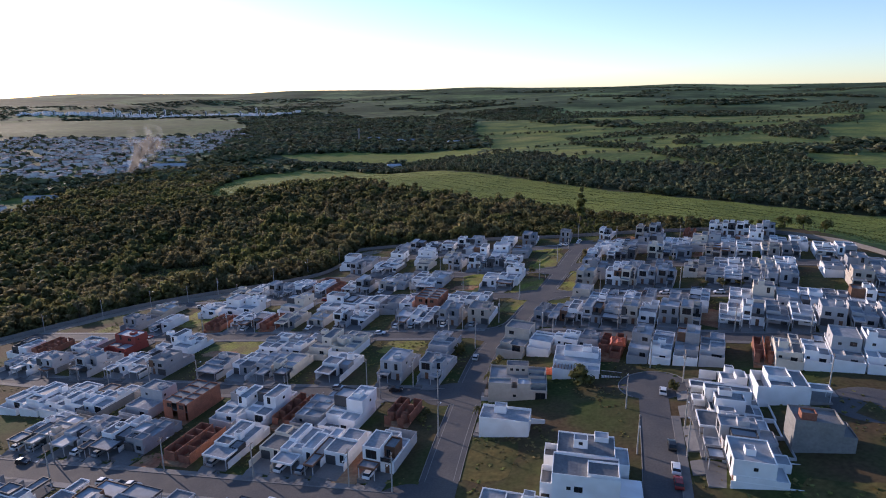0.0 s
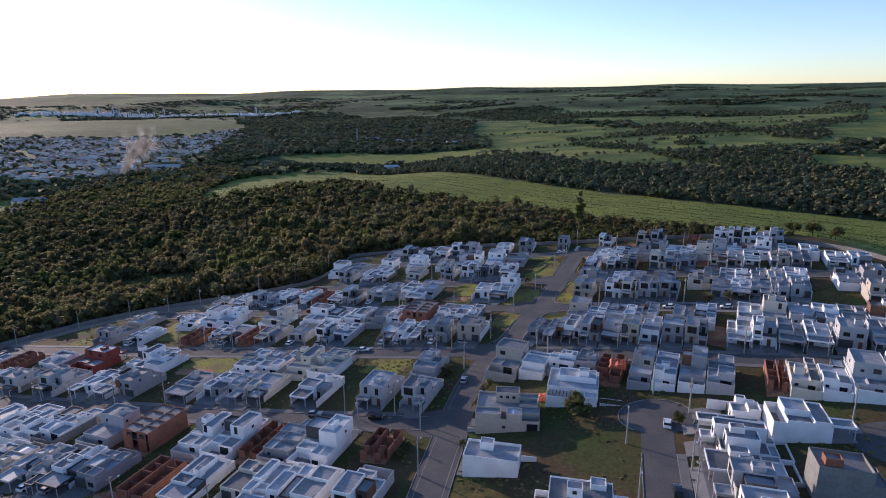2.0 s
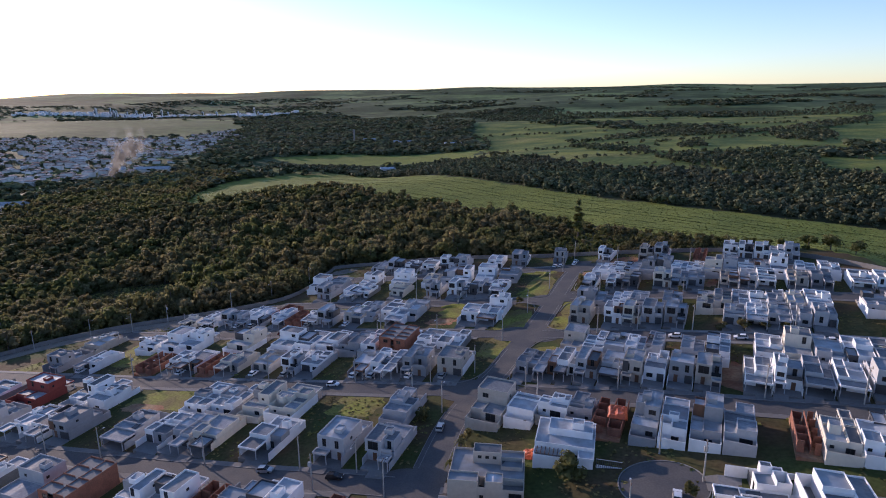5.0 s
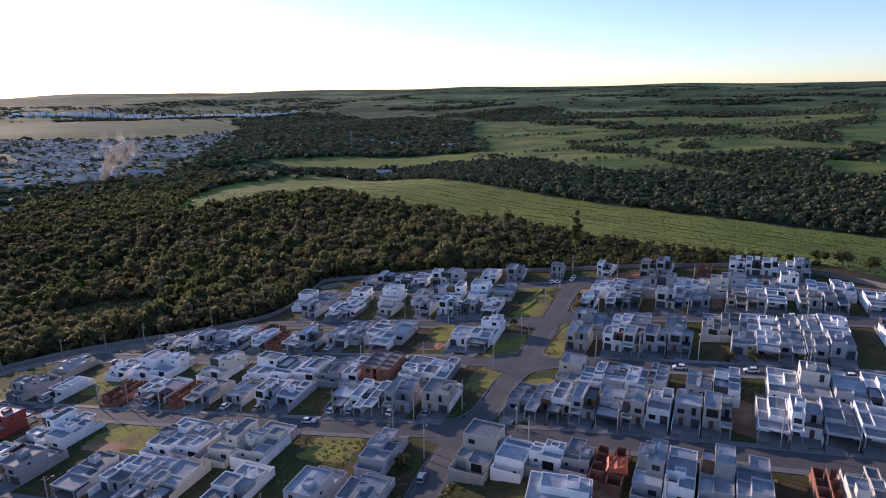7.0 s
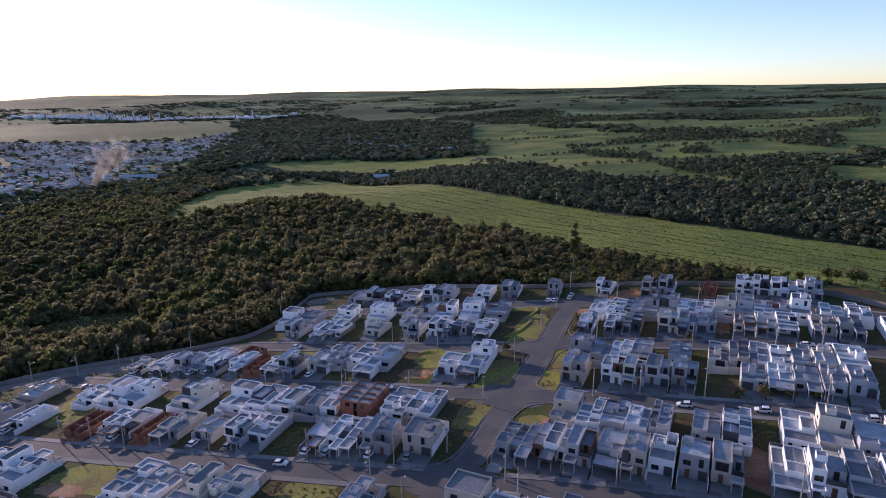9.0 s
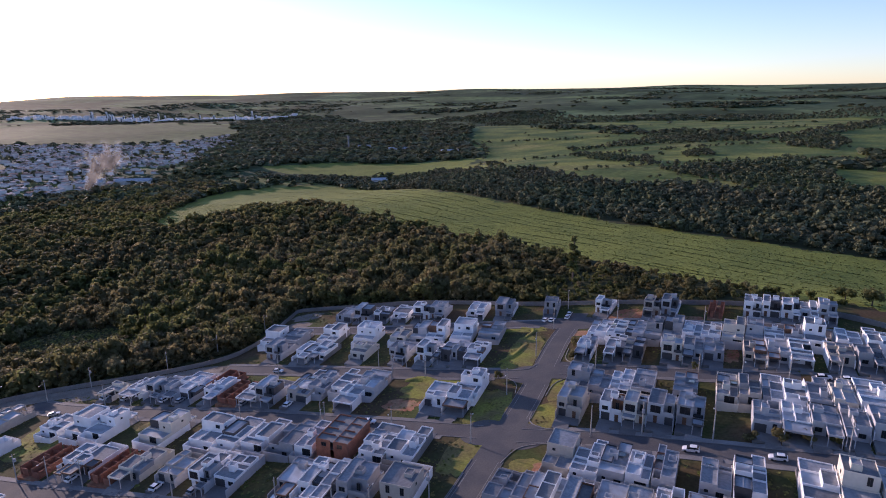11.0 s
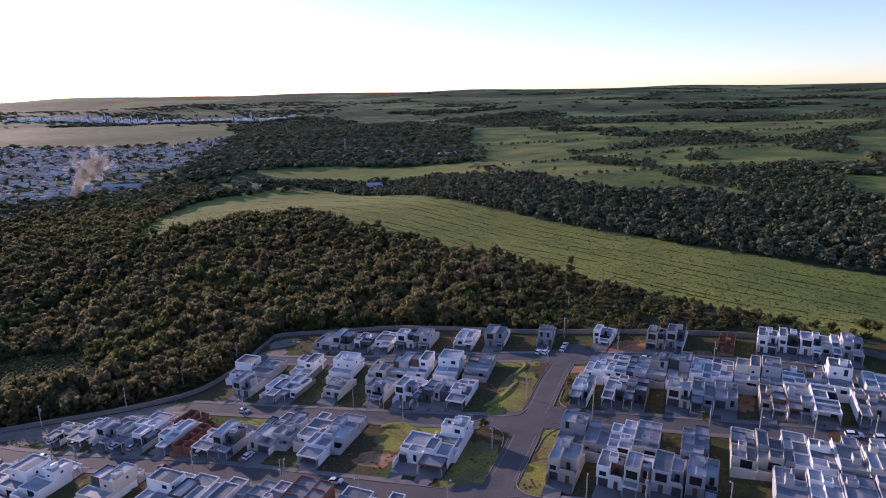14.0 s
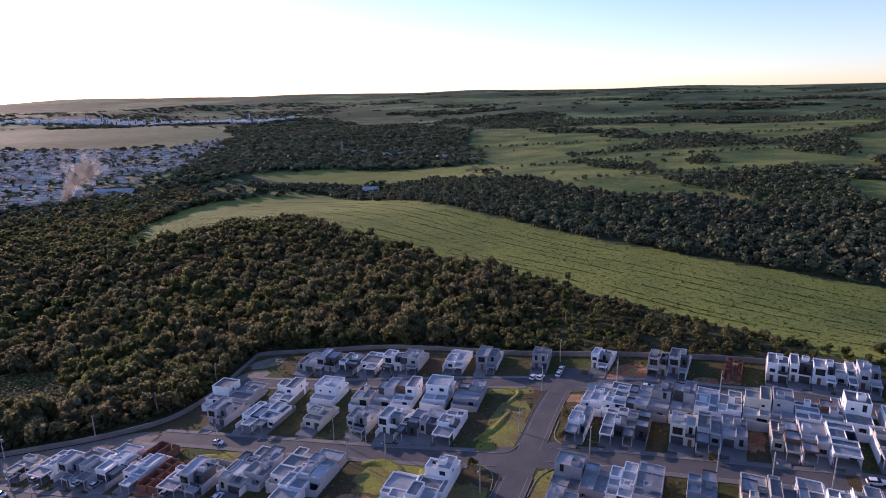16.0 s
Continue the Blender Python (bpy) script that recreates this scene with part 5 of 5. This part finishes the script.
POLES_EAST = [(-70.7, 295), (-82.2, 295.6), (-82.7, 247.8), (-58, 244.8), (-19.2, 332), (-22.8, 303), (-15.2, 357.9), (5.9, 338.6), (-1.2, 289.6), (36.8, 325.6), (29.5, 279.5),
              (41.4, 278.3), (53.6, 276.8), (66, 275), (7, 144), (8.8, 123), (21.5, 158.5), (19.4, 134), (18.6, 122), (53.6, 153.8), (14, 168.5), (-19.5, 201.3), (-15.2, 191.8),
              (5.5, 200.6), (-1, 245.2), (12.1, 247), (29, 244), (57.3, 239), (40, 195), (60, 191.8)]
for k, (x, y) in enumerate(POLES_WEST + POLES_EAST):
    pole(x, y, (0, math.pi)[k % 2], k % 3 != 1, k)

# ---- cars ----
def car_proto(paint, label):
    e = empty("car", 0, 0, 0)
    tagged(e, label, "car", "parked cars")

    def slab(profile, w, name, mat, taper=0.0):
        bm = bmesh.new()
        n = len(profile)
        zs = [z for _, z in profile]
        rows = []
        for s in (-1, 1):
            rows.append([bm.verts.new((px, s * (w - taper * (z - min(zs))), z)) for px, z in profile])
        bm.faces.new(rows[0])
        bm.faces.new(rows[1][::-1])
        for i in range(n):
            j = (i + 1) % n
            bm.faces.new((rows[0][j], rows[0][i], rows[1][i], rows[1][j]))
        bmesh.ops.recalc_face_normals(bm, faces=bm.faces)
        return part(name, bm, mat, e)

    slab([(-2.0, 0.3), (-2.08, 0.62), (-1.98, 0.98), (0.95, 0.97), (1.85, 0.8), (2.06, 0.6), (2.02, 0.3)], 0.86, "body", paint, 0.05)
    slab([(-1.86, 0.98), (-1.5, 1.4), (0.1, 1.42), (0.92, 0.97)], 0.8, "cabin_glass", GLASS, 0.28)
    slab([(-1.5, 1.405), (-1.42, 1.47), (0.02, 1.48), (0.12, 1.425)], 0.68, "roof", paint, 0.2)
    bm = bmesh.new()
    bmesh.ops.create_cone(bm, cap_ends=True, segments=12, radius1=0.31, radius2=0.31, depth=0.2, matrix=Matrix.Rotation(math.pi / 2, 4, "X"))
    wheel = mesh_of(bm, "wheel", RUBBER)
    for px in (-1.3, 1.3):
        for py in (-0.78, 0.78):
            put("wheel", wheel, e, px, py, 0.31)
    for py in (-0.6, 0.6):
        bm = bmesh.new()
        box(bm, 1.93, 2.07, py - 0.16, py + 0.16, 0.58, 0.72)
        part("headlight", bm, LAMP, e)
    return e


PROTOS = [car_proto(CAR_WHITE, "white hatchback parked in the estate"), car_proto(CAR_SILVER, "silver hatchback parked in the estate"),
          car_proto(CAR_BLACK, "black hatchback parked in the estate"), car_proto(CAR_RED, "dark red hatchback parked in the estate")]
CARS = [(-114.2, 104.2, 0, 0), (-109, 103.6, 0, 2), (-105, 103.4, 0, 1), (-148.7, 111.6, 0, 2), (-76, 156.2, 3, 1), (-56.8, 154.6, 3, 2), (-81, 204.6, 0, 0), (-38.2, 178, 95, 1),
        (16.2, 152.5, 85, 0), (16, 117, 88, 0), (16, 112, 90, 3), (16, 126, 90, 2), (-199, 255, 40, 1), (-124.4, 292.6, -3, 0), (23.4, 239, 171, 0), (42, 236, 171, 0), (64.6, 231.8, 171, 0),
        (-180.9, 258.6, 0, 0), (-128, 255, 0, 3), (-67.9, 251.6, 0, 0), (-23.6, 342.6, 70, 0), (-20.9, 342.2, 70, 0), (-14.6, 345, 80, 0), (-14, 349.6, 80, 0), (16, 333.4, -8, 0)]
CARS_2 = [(63.9, 280.8, -5, 0), (70, 279.6, -5, 0)]
proto_done = set()
for x, y, turn, k in CARS + CARS_2:
    m = Matrix.Translation((x, y, float(land_z(x, y)) + 0.05)) @ Matrix.Rotation(-math.atan(0.137) if abs(math.cos(radians(turn))) > 0.5 else 0, 4, "Y") @ Matrix.Rotation(radians(turn), 4, "Z")
    if k in proto_done:
        copy_thing(PROTOS[k], m)
    else:
        proto_done.add(k)
        PROTOS[k].matrix_basis = m

for x, y, z, rz, off, seed in PARKED[:22]:
    m = Matrix.Translation((x, y, z)) @ Matrix.Rotation(rz, 4, "Z") @ Matrix.Translation((off, 1.9, 0.005)) @ Matrix.Rotation(math.pi / 2, 4, "Z")
    copy_thing(PROTOS[(0, 0, 1, 2, 0, 1)[seed % 6]], m)

# ---- single trees ----
def tree(x, y, h, w, k, name="tree", label="dark green broadleaf tree with an uneven crown"):
    e = empty(name, x, y, float(land_z(x, y)))
    tagged(e, label, "tree", "single trees")
    tv, tq = trunk(h * 0.75, 0.028 * h)
    t = new("trunk", mesh_np("trunk", tv, tq, [BARK]))
    t.parent = e
    cv, cq = crown(random.Random(700 + k), 260, 0.1)
    v = np.c_[cv[:, 0] * w, cv[:, 1] * w, (0.22 + 0.44 * cv[:, 2]) * h]
    c = new("crown", mesh_np("crown", v, cq, [LEAF]))
    c.parent = e


def poplar(x, y, h):
    e = empty("poplar_tree", x, y, float(land_z(x, y)))
    tagged(e, "tall slender tree with a narrow crown at the field edge", "tree", "single trees")
    tv, tq = trunk(h * 0.9, 0.02 * h)
    t = new("trunk", mesh_np("trunk", tv, tq, [BARK]))
    t.parent = e
    rng = random.Random(77)
    parts = []
    for k in range(6):
        cv, cq = crown(random.Random(80 + k), 110, 0.24)
        z = h * (0.22 + 0.13 * k)
        r = h * (0.13, 0.16, 0.15, 0.13, 0.1, 0.07)[k]
        parts.append((np.c_[cv[:, 0] * r + rng.uniform(-0.6, 0.6), cv[:, 1] * r, z + cv[:, 2] * h * 0.1], cq))
    off, vs, qs = 0, [], []
    for v, q in parts:
        vs.append(v)
        qs.append(q + off)
        off += len(v)
    c = new("crown", mesh_np("crown", np.concatenate(vs), np.concatenate(qs), [LEAF]))
    c.parent = e


def palm(x, y, h, k):
    """A slim ringed trunk under a head of arching feathered fronds."""
    rng = random.Random(640 + k)
    e = empty("palm_tree", x, y, float(land_z(x, y)), rng.uniform(0, 3))
    tagged(e, "young palm with arching fronds on the verge", "palm", "verge palms")
    tv, tq = trunk(h, 0.16)
    t = new("trunk", mesh_np("trunk", tv, tq, [BARK]))
    t.parent = e
    vs, qs = [], []
    for n in range(13):
        a, rise, reach = 2 * math.pi * n / 13 + rng.uniform(-0.2, 0.2), rng.uniform(0.5, 1.3), rng.uniform(1.5, 2.1)
        out, side = Vector((math.cos(a), math.sin(a), 0)), Vector((-math.sin(a), math.cos(a), 0))
        for p in range(5):
            f, g = p / 5, (p + 1) / 5
            i = len(vs)
            for u, wide in ((f, 0.34 * (1 - f) + 0.06), (g, 0.34 * (1 - g) + 0.04)):
                c = out * reach * u + Vector((0, 0, h * 0.97 + rise * 1.5 * u - 2.3 * u * u))
                vs += [tuple(c - side * wide - Vector((0, 0, 0.12))), tuple(c + side * wide - Vector((0, 0, 0.12)))]
            qs.append((i, i + 1, i + 3, i + 2))
    c = new("fronds", mesh_np("fronds", np.array(vs), np.array(qs), [LEAF]))
    c.parent = e


for k, (x, y, h) in enumerate([(-30.2, 157.5, 3.6), (-29, 138.4, 3.2), (-30.2, 167.5, 3.0)]):
    palm(x, y, h, k)
poplar(-16, 398, 25)
for k, (x, y, h, w) in enumerate([(-1, 408, 9, 5), (-5, 157.6, 6.5, 4.2), (-44.8, 183, 4.5, 2.4), (-30, 172.6, 4, 2), (-30.4, 163.4, 2.6, 1.5), (-43.6, 136, 2.6, 1.6), (-43.2, 140, 2.2, 1.4), (18.6, 154, 3.5, 2), (-64, 163, 3.5, 1.6),
        (38, 244.4, 3.5, 2.4), (44, 244, 4, 3), (50.4, 243.8, 4, 2.8), (56, 243, 3.5, 2.4), (-9.6, 311, 5, 2.4), (-9.4, 298, 5.5, 2), (-33, 283, 4, 2), (30, 288.6, 3, 1.8), (37, 377, 8, 5), (48, 372, 7, 5),
        (92, 356, 8, 5), (100, 352, 9, 5), (108, 345, 8, 5), (-150, 950, 9, 6), (-190, 590, 10, 6)]):
    tree(x, y, h, w, k)

# ---- far buildings ----
def gable_town():
    rng = np.random.default_rng(51)
    p = np.concatenate([scatter(TOWN, 18, 52, jitter=0.4), scatter(HAMLET, 22, 53, jitter=0.4)])
    p = p[rng.uniform(0, 1, len(p)) < 0.55 + 0.4 * np.sin(p[:, 0] / 70) * np.sin(p[:, 1] / 90)]
    z = land_z(p[:, 0], p[:, 1])
    vs, qs, mi, off = [], [], [], 0
    for (x, y), g in zip(p, z):
        w, d, h = rng.uniform(3, 5.5), rng.uniform(4, 8), rng.choice((3.0, 3.4, 4.2, 6.5))
        a = rng.choice((0.3, 0.3 + math.pi / 2)) + rng.normal(0, 0.05)
        c, s = math.cos(a), math.sin(a)
        base = [(-w, -d, -1), (w, -d, -1), (w, d, -1), (-w, d, -1), (-w, -d, h), (w, -d, h), (w, d, h), (-w, d, h), (0, -d, h + 1.5), (0, d, h + 1.5)]
        v = np.array(base)
        vs.append(np.c_[v[:, 0] * c - v[:, 1] * s + x, v[:, 0] * s + v[:, 1] * c + y, v[:, 2] + g])
        q = np.array([(0, 1, 5, 4), (1, 2, 6, 5), (2, 3, 7, 6), (3, 0, 4, 7), (4, 8, 9, 7), (8, 5, 6, 9), (4, 5, 8, 8), (7, 6, 9, 9)])
        q[6], q[7] = (4, 5, 8, 4), (6, 7, 9, 6)
        qs.append(q[:6] + off)
        mi.append([0, 0, 0, 0, 1, 1])
        off += 10
    ob = new("far_town", mesh_np("far_town", np.concatenate(vs), np.concatenate(qs), [TOWER_WHITE, TILE_FAR], np.concatenate(mi)))
    tagged(ob, "spread of small white houses with clay tile roofs", "town", kind="stuff")


gable_town()


def tower_block(x, y, w, d, h, k):
    e = empty("apartment_tower", x, y, float(land_z(x, y)), 0.3)
    tagged(e, "white high-rise apartment tower on the horizon", "tower", "far towers")
    bm = bmesh.new()
    shell(bm, -w, w, -d, d, -3, h, t=0.6, drop=1.5)
    part("wall", bm, CITY_WHITE, e)
    bm = bmesh.new()
    box(bm, -w + 0.6, w - 0.6, -d + 0.6, d - 0.6, h - 1.6, h - 1.2)
    part("roof", bm, ROOF_GREY, e)
    bm = bmesh.new()
    box(bm, -w * 0.4, w * 0.4, -d * 0.4, d * 0.4, h - 1.2, h + 3)
    part("lift_housing", bm, CITY_WHITE, e)
    for s in (-0.55, 0.0, 0.55):
        bm = bmesh.new()
        box(bm, s * w - 0.6, s * w + 0.6, -d - 0.1, -d + 0.2, 2, h - 3)
        part("window_strip", bm, GLASS, e)


tower_rng = random.Random(61)
for k in range(20):
    s = tower_rng.random()
    tower_block(-2680 + 1000 * s + tower_rng.uniform(-40, 40), 2450 + 430 * s + tower_rng.uniform(-60, 100), tower_rng.uniform(2.6, 4.2), 4, tower_rng.uniform(18, 40), k)


def low_city():
    rng = np.random.default_rng(63)
    s = rng.uniform(-0.05, 1.0, 190)
    p = np.c_[-2750 + 1120 * s + rng.normal(0, 30, 190), 2420 + 440 * s + rng.choice((0, 35, 70, 150), 190)]
    vs, qs = [], []
    for n, ((x, y), z) in enumerate(zip(p, land_z(p[:, 0], p[:, 1]))):
        w, d, h = rng.uniform(7, 17), rng.uniform(4, 7), rng.uniform(6, 12)
        vs.append(np.array([(x - w, y - d, z - 2), (x + w, y - d, z - 2), (x + w, y + d, z - 2), (x - w, y + d, z - 2), (x - w, y - d, z + h), (x + w, y - d, z + h), (x + w, y + d, z + h), (x - w, y + d, z + h)]))
        qs.append(np.array([(0, 1, 5, 4), (1, 2, 6, 5), (2, 3, 7, 6), (3, 0, 4, 7), (4, 5, 6, 7)]) + 8 * n)
    tagged(new("far_city", mesh_np("far_city", np.concatenate(vs), np.concatenate(qs), [CITY_WHITE])), "low white blocks of a city on the horizon", "city", kind="stuff")


low_city()


def shed(x, y, w, d, h, rz, label):
    e = empty("warehouse", x, y, float(land_z(x, y)), rz)
    tagged(e, label, "warehouse", "far sheds")
    bm = bmesh.new()
    box(bm, -w, w, -d, d, -2, h)
    part("wall", bm, TOWER_WHITE, e)
    bm = bmesh.new()
    v = [bm.verts.new(p) for p in ((-w - 0.5, -d - 0.5, h + 0.01), (w + 0.5, -d - 0.5, h + 0.01), (w + 0.5, d + 0.5, h + 0.01), (-w - 0.5, d + 0.5, h + 0.01), (-w - 0.5, 0, h + 3), (w + 0.5, 0, h + 3))]
    for f in ((0, 1, 5, 4), (2, 3, 4, 5), (3, 0, 4), (1, 2, 5), (3, 2, 1, 0)):
        bm.faces.new([v[i] for i in f])
    part("roof", bm, ROOF_PALE, e)


for k, (x, y, w, d) in enumerate([(-690, 846, 24, 10), (-735, 815, 14, 8), (-640, 560, 16, 8), (-352, 985, 12, 6), (-560, 1440, 22, 6), (-460, 1390, 26, 6), (-330, 1330, 18, 5)]):
    shed(x, y, w, d, 6, 0.4, "long pale-roofed shed among the far trees")
e = empty("water_tower", -603, 1431, float(land_z(-603, 1431)))
tagged(e, "tall slender concrete water tower in the valley", "water tower")
for name, r0, r1, z0, z1 in (("shaft", 2.2, 1.9, -2, 25), ("tank", 2.8, 2.8, 25, 31)):
    bm = bmesh.new()
    bmesh.ops.create_cone(bm, cap_ends=True, segments=14, radius1=r0, radius2=r1, depth=z1 - z0, matrix=Matrix.Translation((0, 0, (z0 + z1) / 2)))
    part(name, bm, CONCRETE, e)


def smoke(x, y):
    """A thin plume over the town: soft overlapping puffs."""
    m = bpy.data.materials.new("thin_white_smoke")
    m.use_nodes = True
    t, n = m.node_tree, m.node_tree.nodes
    clear, haze, mix = n.new("ShaderNodeBsdfTransparent"), n.new("ShaderNodeMixShader"), n.new("ShaderNodeMixShader")
    for k, kind in enumerate(("ShaderNodeBsdfTranslucent", "ShaderNodeBsdfDiffuse")):
        side = n.new(kind)
        side.inputs[0].default_value = (0.95, 0.95, 0.95, 1)
        t.links.new(side.outputs[0], haze.inputs[1 + k])
    haze.inputs[0].default_value = 0.15
    grain, geo, amount = n.new("ShaderNodeTexNoise"), n.new("ShaderNodeNewGeometry"), n.new("ShaderNodeMapRange")
    grain.inputs["Scale"].default_value = 0.08
    t.links.new(geo.outputs["Position"], grain.inputs["Vector"])
    t.links.new(grain.outputs[0], amount.inputs[0])
    amount.inputs[1].default_value, amount.inputs[2].default_value, amount.inputs[3].default_value, amount.inputs[4].default_value = 0.3, 0.75, 0.003, 0.042
    for a, b in ((amount.outputs[0], mix.inputs[0]), (clear.outputs[0], mix.inputs[1]), (haze.outputs[0], mix.inputs[2]), (mix.outputs[0], n["Material Output"].inputs[0])):
        t.links.new(a, b)
    rng = random.Random(90)
    bm = bmesh.new()
    z = float(land_z(x, y))
    for k in range(190):
        f = (k / 189) ** 1.6
        spread = 0.8 + 11 * f
        c = (x + 26 * f ** 1.2 + rng.gauss(0, spread), y + 20 * f + rng.gauss(0, spread), z + 3 + 52 * f + rng.gauss(0, spread * 0.6))
        bmesh.ops.create_icosphere(bm, subdivisions=1, radius=rng.uniform(0.9, 1.8) + 5.5 * f, matrix=Matrix.Translation(c) @ Matrix.Diagonal((1, 1, 1.5, 1)))
    for f in bm.faces:
        f.smooth = True
    ob = new("smoke_plume", mesh_of(bm, "smoke_plume", m))
    ob.visible_shadow = False
    tagged(ob, "thin white smoke plume rising over the far town", "smoke", kind="stuff")


smoke(-690, 756)


# ---- grass and scrub in the village ----
def village_grass():
    rng = np.random.default_rng(71)
    p = np.c_[rng.uniform(-250, 95, 26000), rng.uniform(90, 375, 26000)]
    lanes = np.concatenate([MAIN] + [curve_points(v) for v in STREETS.values()])
    near = np.array([np.min(np.abs(lanes[:, 0] - x) + np.abs(lanes[:, 1] - y)) for x, y in p])
    n = np.sin(p[:, 0] / 7.3 + 1.4 * np.sin(p[:, 1] / 11)) + np.sin(p[:, 1] / 6.1 + p[:, 0] / 17)
    p = p[(near > 7.5) & (n > -0.2) & (outside(p[:, 0], p[:, 1]) < 0.5)]
    return np.c_[p, rng.uniform(0.12, 0.42, len(p)), rng.uniform(0.25, 0.75, len(p))]


wood("grass", "rough grass tufts on the empty lots and verges", village_grass(), CROWNS_TUFT, [SCRUB, BARK], 72, False)


# ---- grassed soil heaps ----
def heap(pts, high, wide, k):
    """A low ridge of dumped soil under grass along a curved line."""
    rng = random.Random(8200 + k)
    line = curve_points(pts, 1.2)
    tangent = np.gradient(line, axis=0)
    tangent /= np.linalg.norm(tangent, axis=1)[:, None]
    bm = bmesh.new()
    rows = []
    for n, (p, d) in enumerate(zip(line, tangent)):
        taper = math.sin(math.pi * (n + 0.3) / (len(line) - 0.4)) ** 0.5
        ring = []
        for s in (-1, -0.6, -0.25, 0.1, 0.45, 0.8, 1):
            q = p + np.array((-d[1], d[0])) * s * wide * (0.6 + 0.4 * taper) * rng.uniform(0.85, 1.15)
            up = high * taper * (1 - s * s) * rng.uniform(0.75, 1.2)
            ring.append(bm.verts.new((q[0], q[1], float(land_z(*q)) + (up if abs(s) < 1 else -0.3))))
        rows.append(ring)
    for a, b in zip(rows, rows[1:]):
        for i in range(6):
            bm.faces.new((a[i], b[i], b[i + 1], a[i + 1]))
    bmesh.ops.recalc_face_normals(bm, faces=bm.faces)
    for f in bm.faces:
        f.smooth = True
    ob = new("mound", mesh_of(bm, "mound", LAWN))
    tagged(ob, "low mound of dumped soil overgrown with grass", "mound", "grassed mounds")


for k, (pts, high, wide) in enumerate([([(-67, 283), (-60, 283.5), (-54, 279), (-51, 273), (-56, 269)], 1.5, 2.2), ([(-47, 281), (-45.5, 276), (-49, 270)], 1.2, 1.8),
                                       ([(-126, 284.5), (-118, 284), (-110, 281), (-104, 280)], 1.0, 1.8), ([(-36, 297), (-31, 305), (-28, 316)], 0.6, 1.4),
                                       ([(-30, 322), (-27, 331), (-33, 335)], 0.6, 1.2)]):
    heap(pts, high, wide, k)


# ---- building-site sheets ----
def tarpaulin(x, y, z, wide, deep, seed):
    """A crumpled sheet with a hanging rim."""
    rng = random.Random(seed)
    bm = bmesh.new()
    n = 9
    grid = [[bm.verts.new(((i / (n - 1) - 0.5) * wide, (j / (n - 1) - 0.5) * deep,
                           rng.uniform(0.5, 1.1) if 0 < i < n - 1 and 0 < j < n - 1 else rng.uniform(0, 0.15))) for j in range(n)] for i in range(n)]
    for i in range(n - 1):
        for j in range(n - 1):
            bm.faces.new((grid[i][j], grid[i + 1][j], grid[i + 1][j + 1], grid[i][j + 1]))
    skirt = bmesh.ops.extrude_face_region(bm, geom=bm.faces[:])
    bmesh.ops.translate(bm, vec=(0, 0, -0.12), verts=[g for g in skirt["geom"] if isinstance(g, bmesh.types.BMVert)])
    bmesh.ops.recalc_face_normals(bm, faces=bm.faces)
    ob = new("tarpaulin", mesh_of(bm, "tarpaulin", TARP))
    ob.location = (x, y, z)
    tagged(ob, "crumpled orange tarpaulin over building materials", "tarpaulin", "building-site sheets")


tarpaulin(-13.8, 166.5, float(land_z(-13.8, 166.5)) + 0.1, 3.2, 3.6, 1)
tarpaulin(5.2, 181.5, float(land_z(5, 182)) + 2.95, 4.6, 5.5, 2)
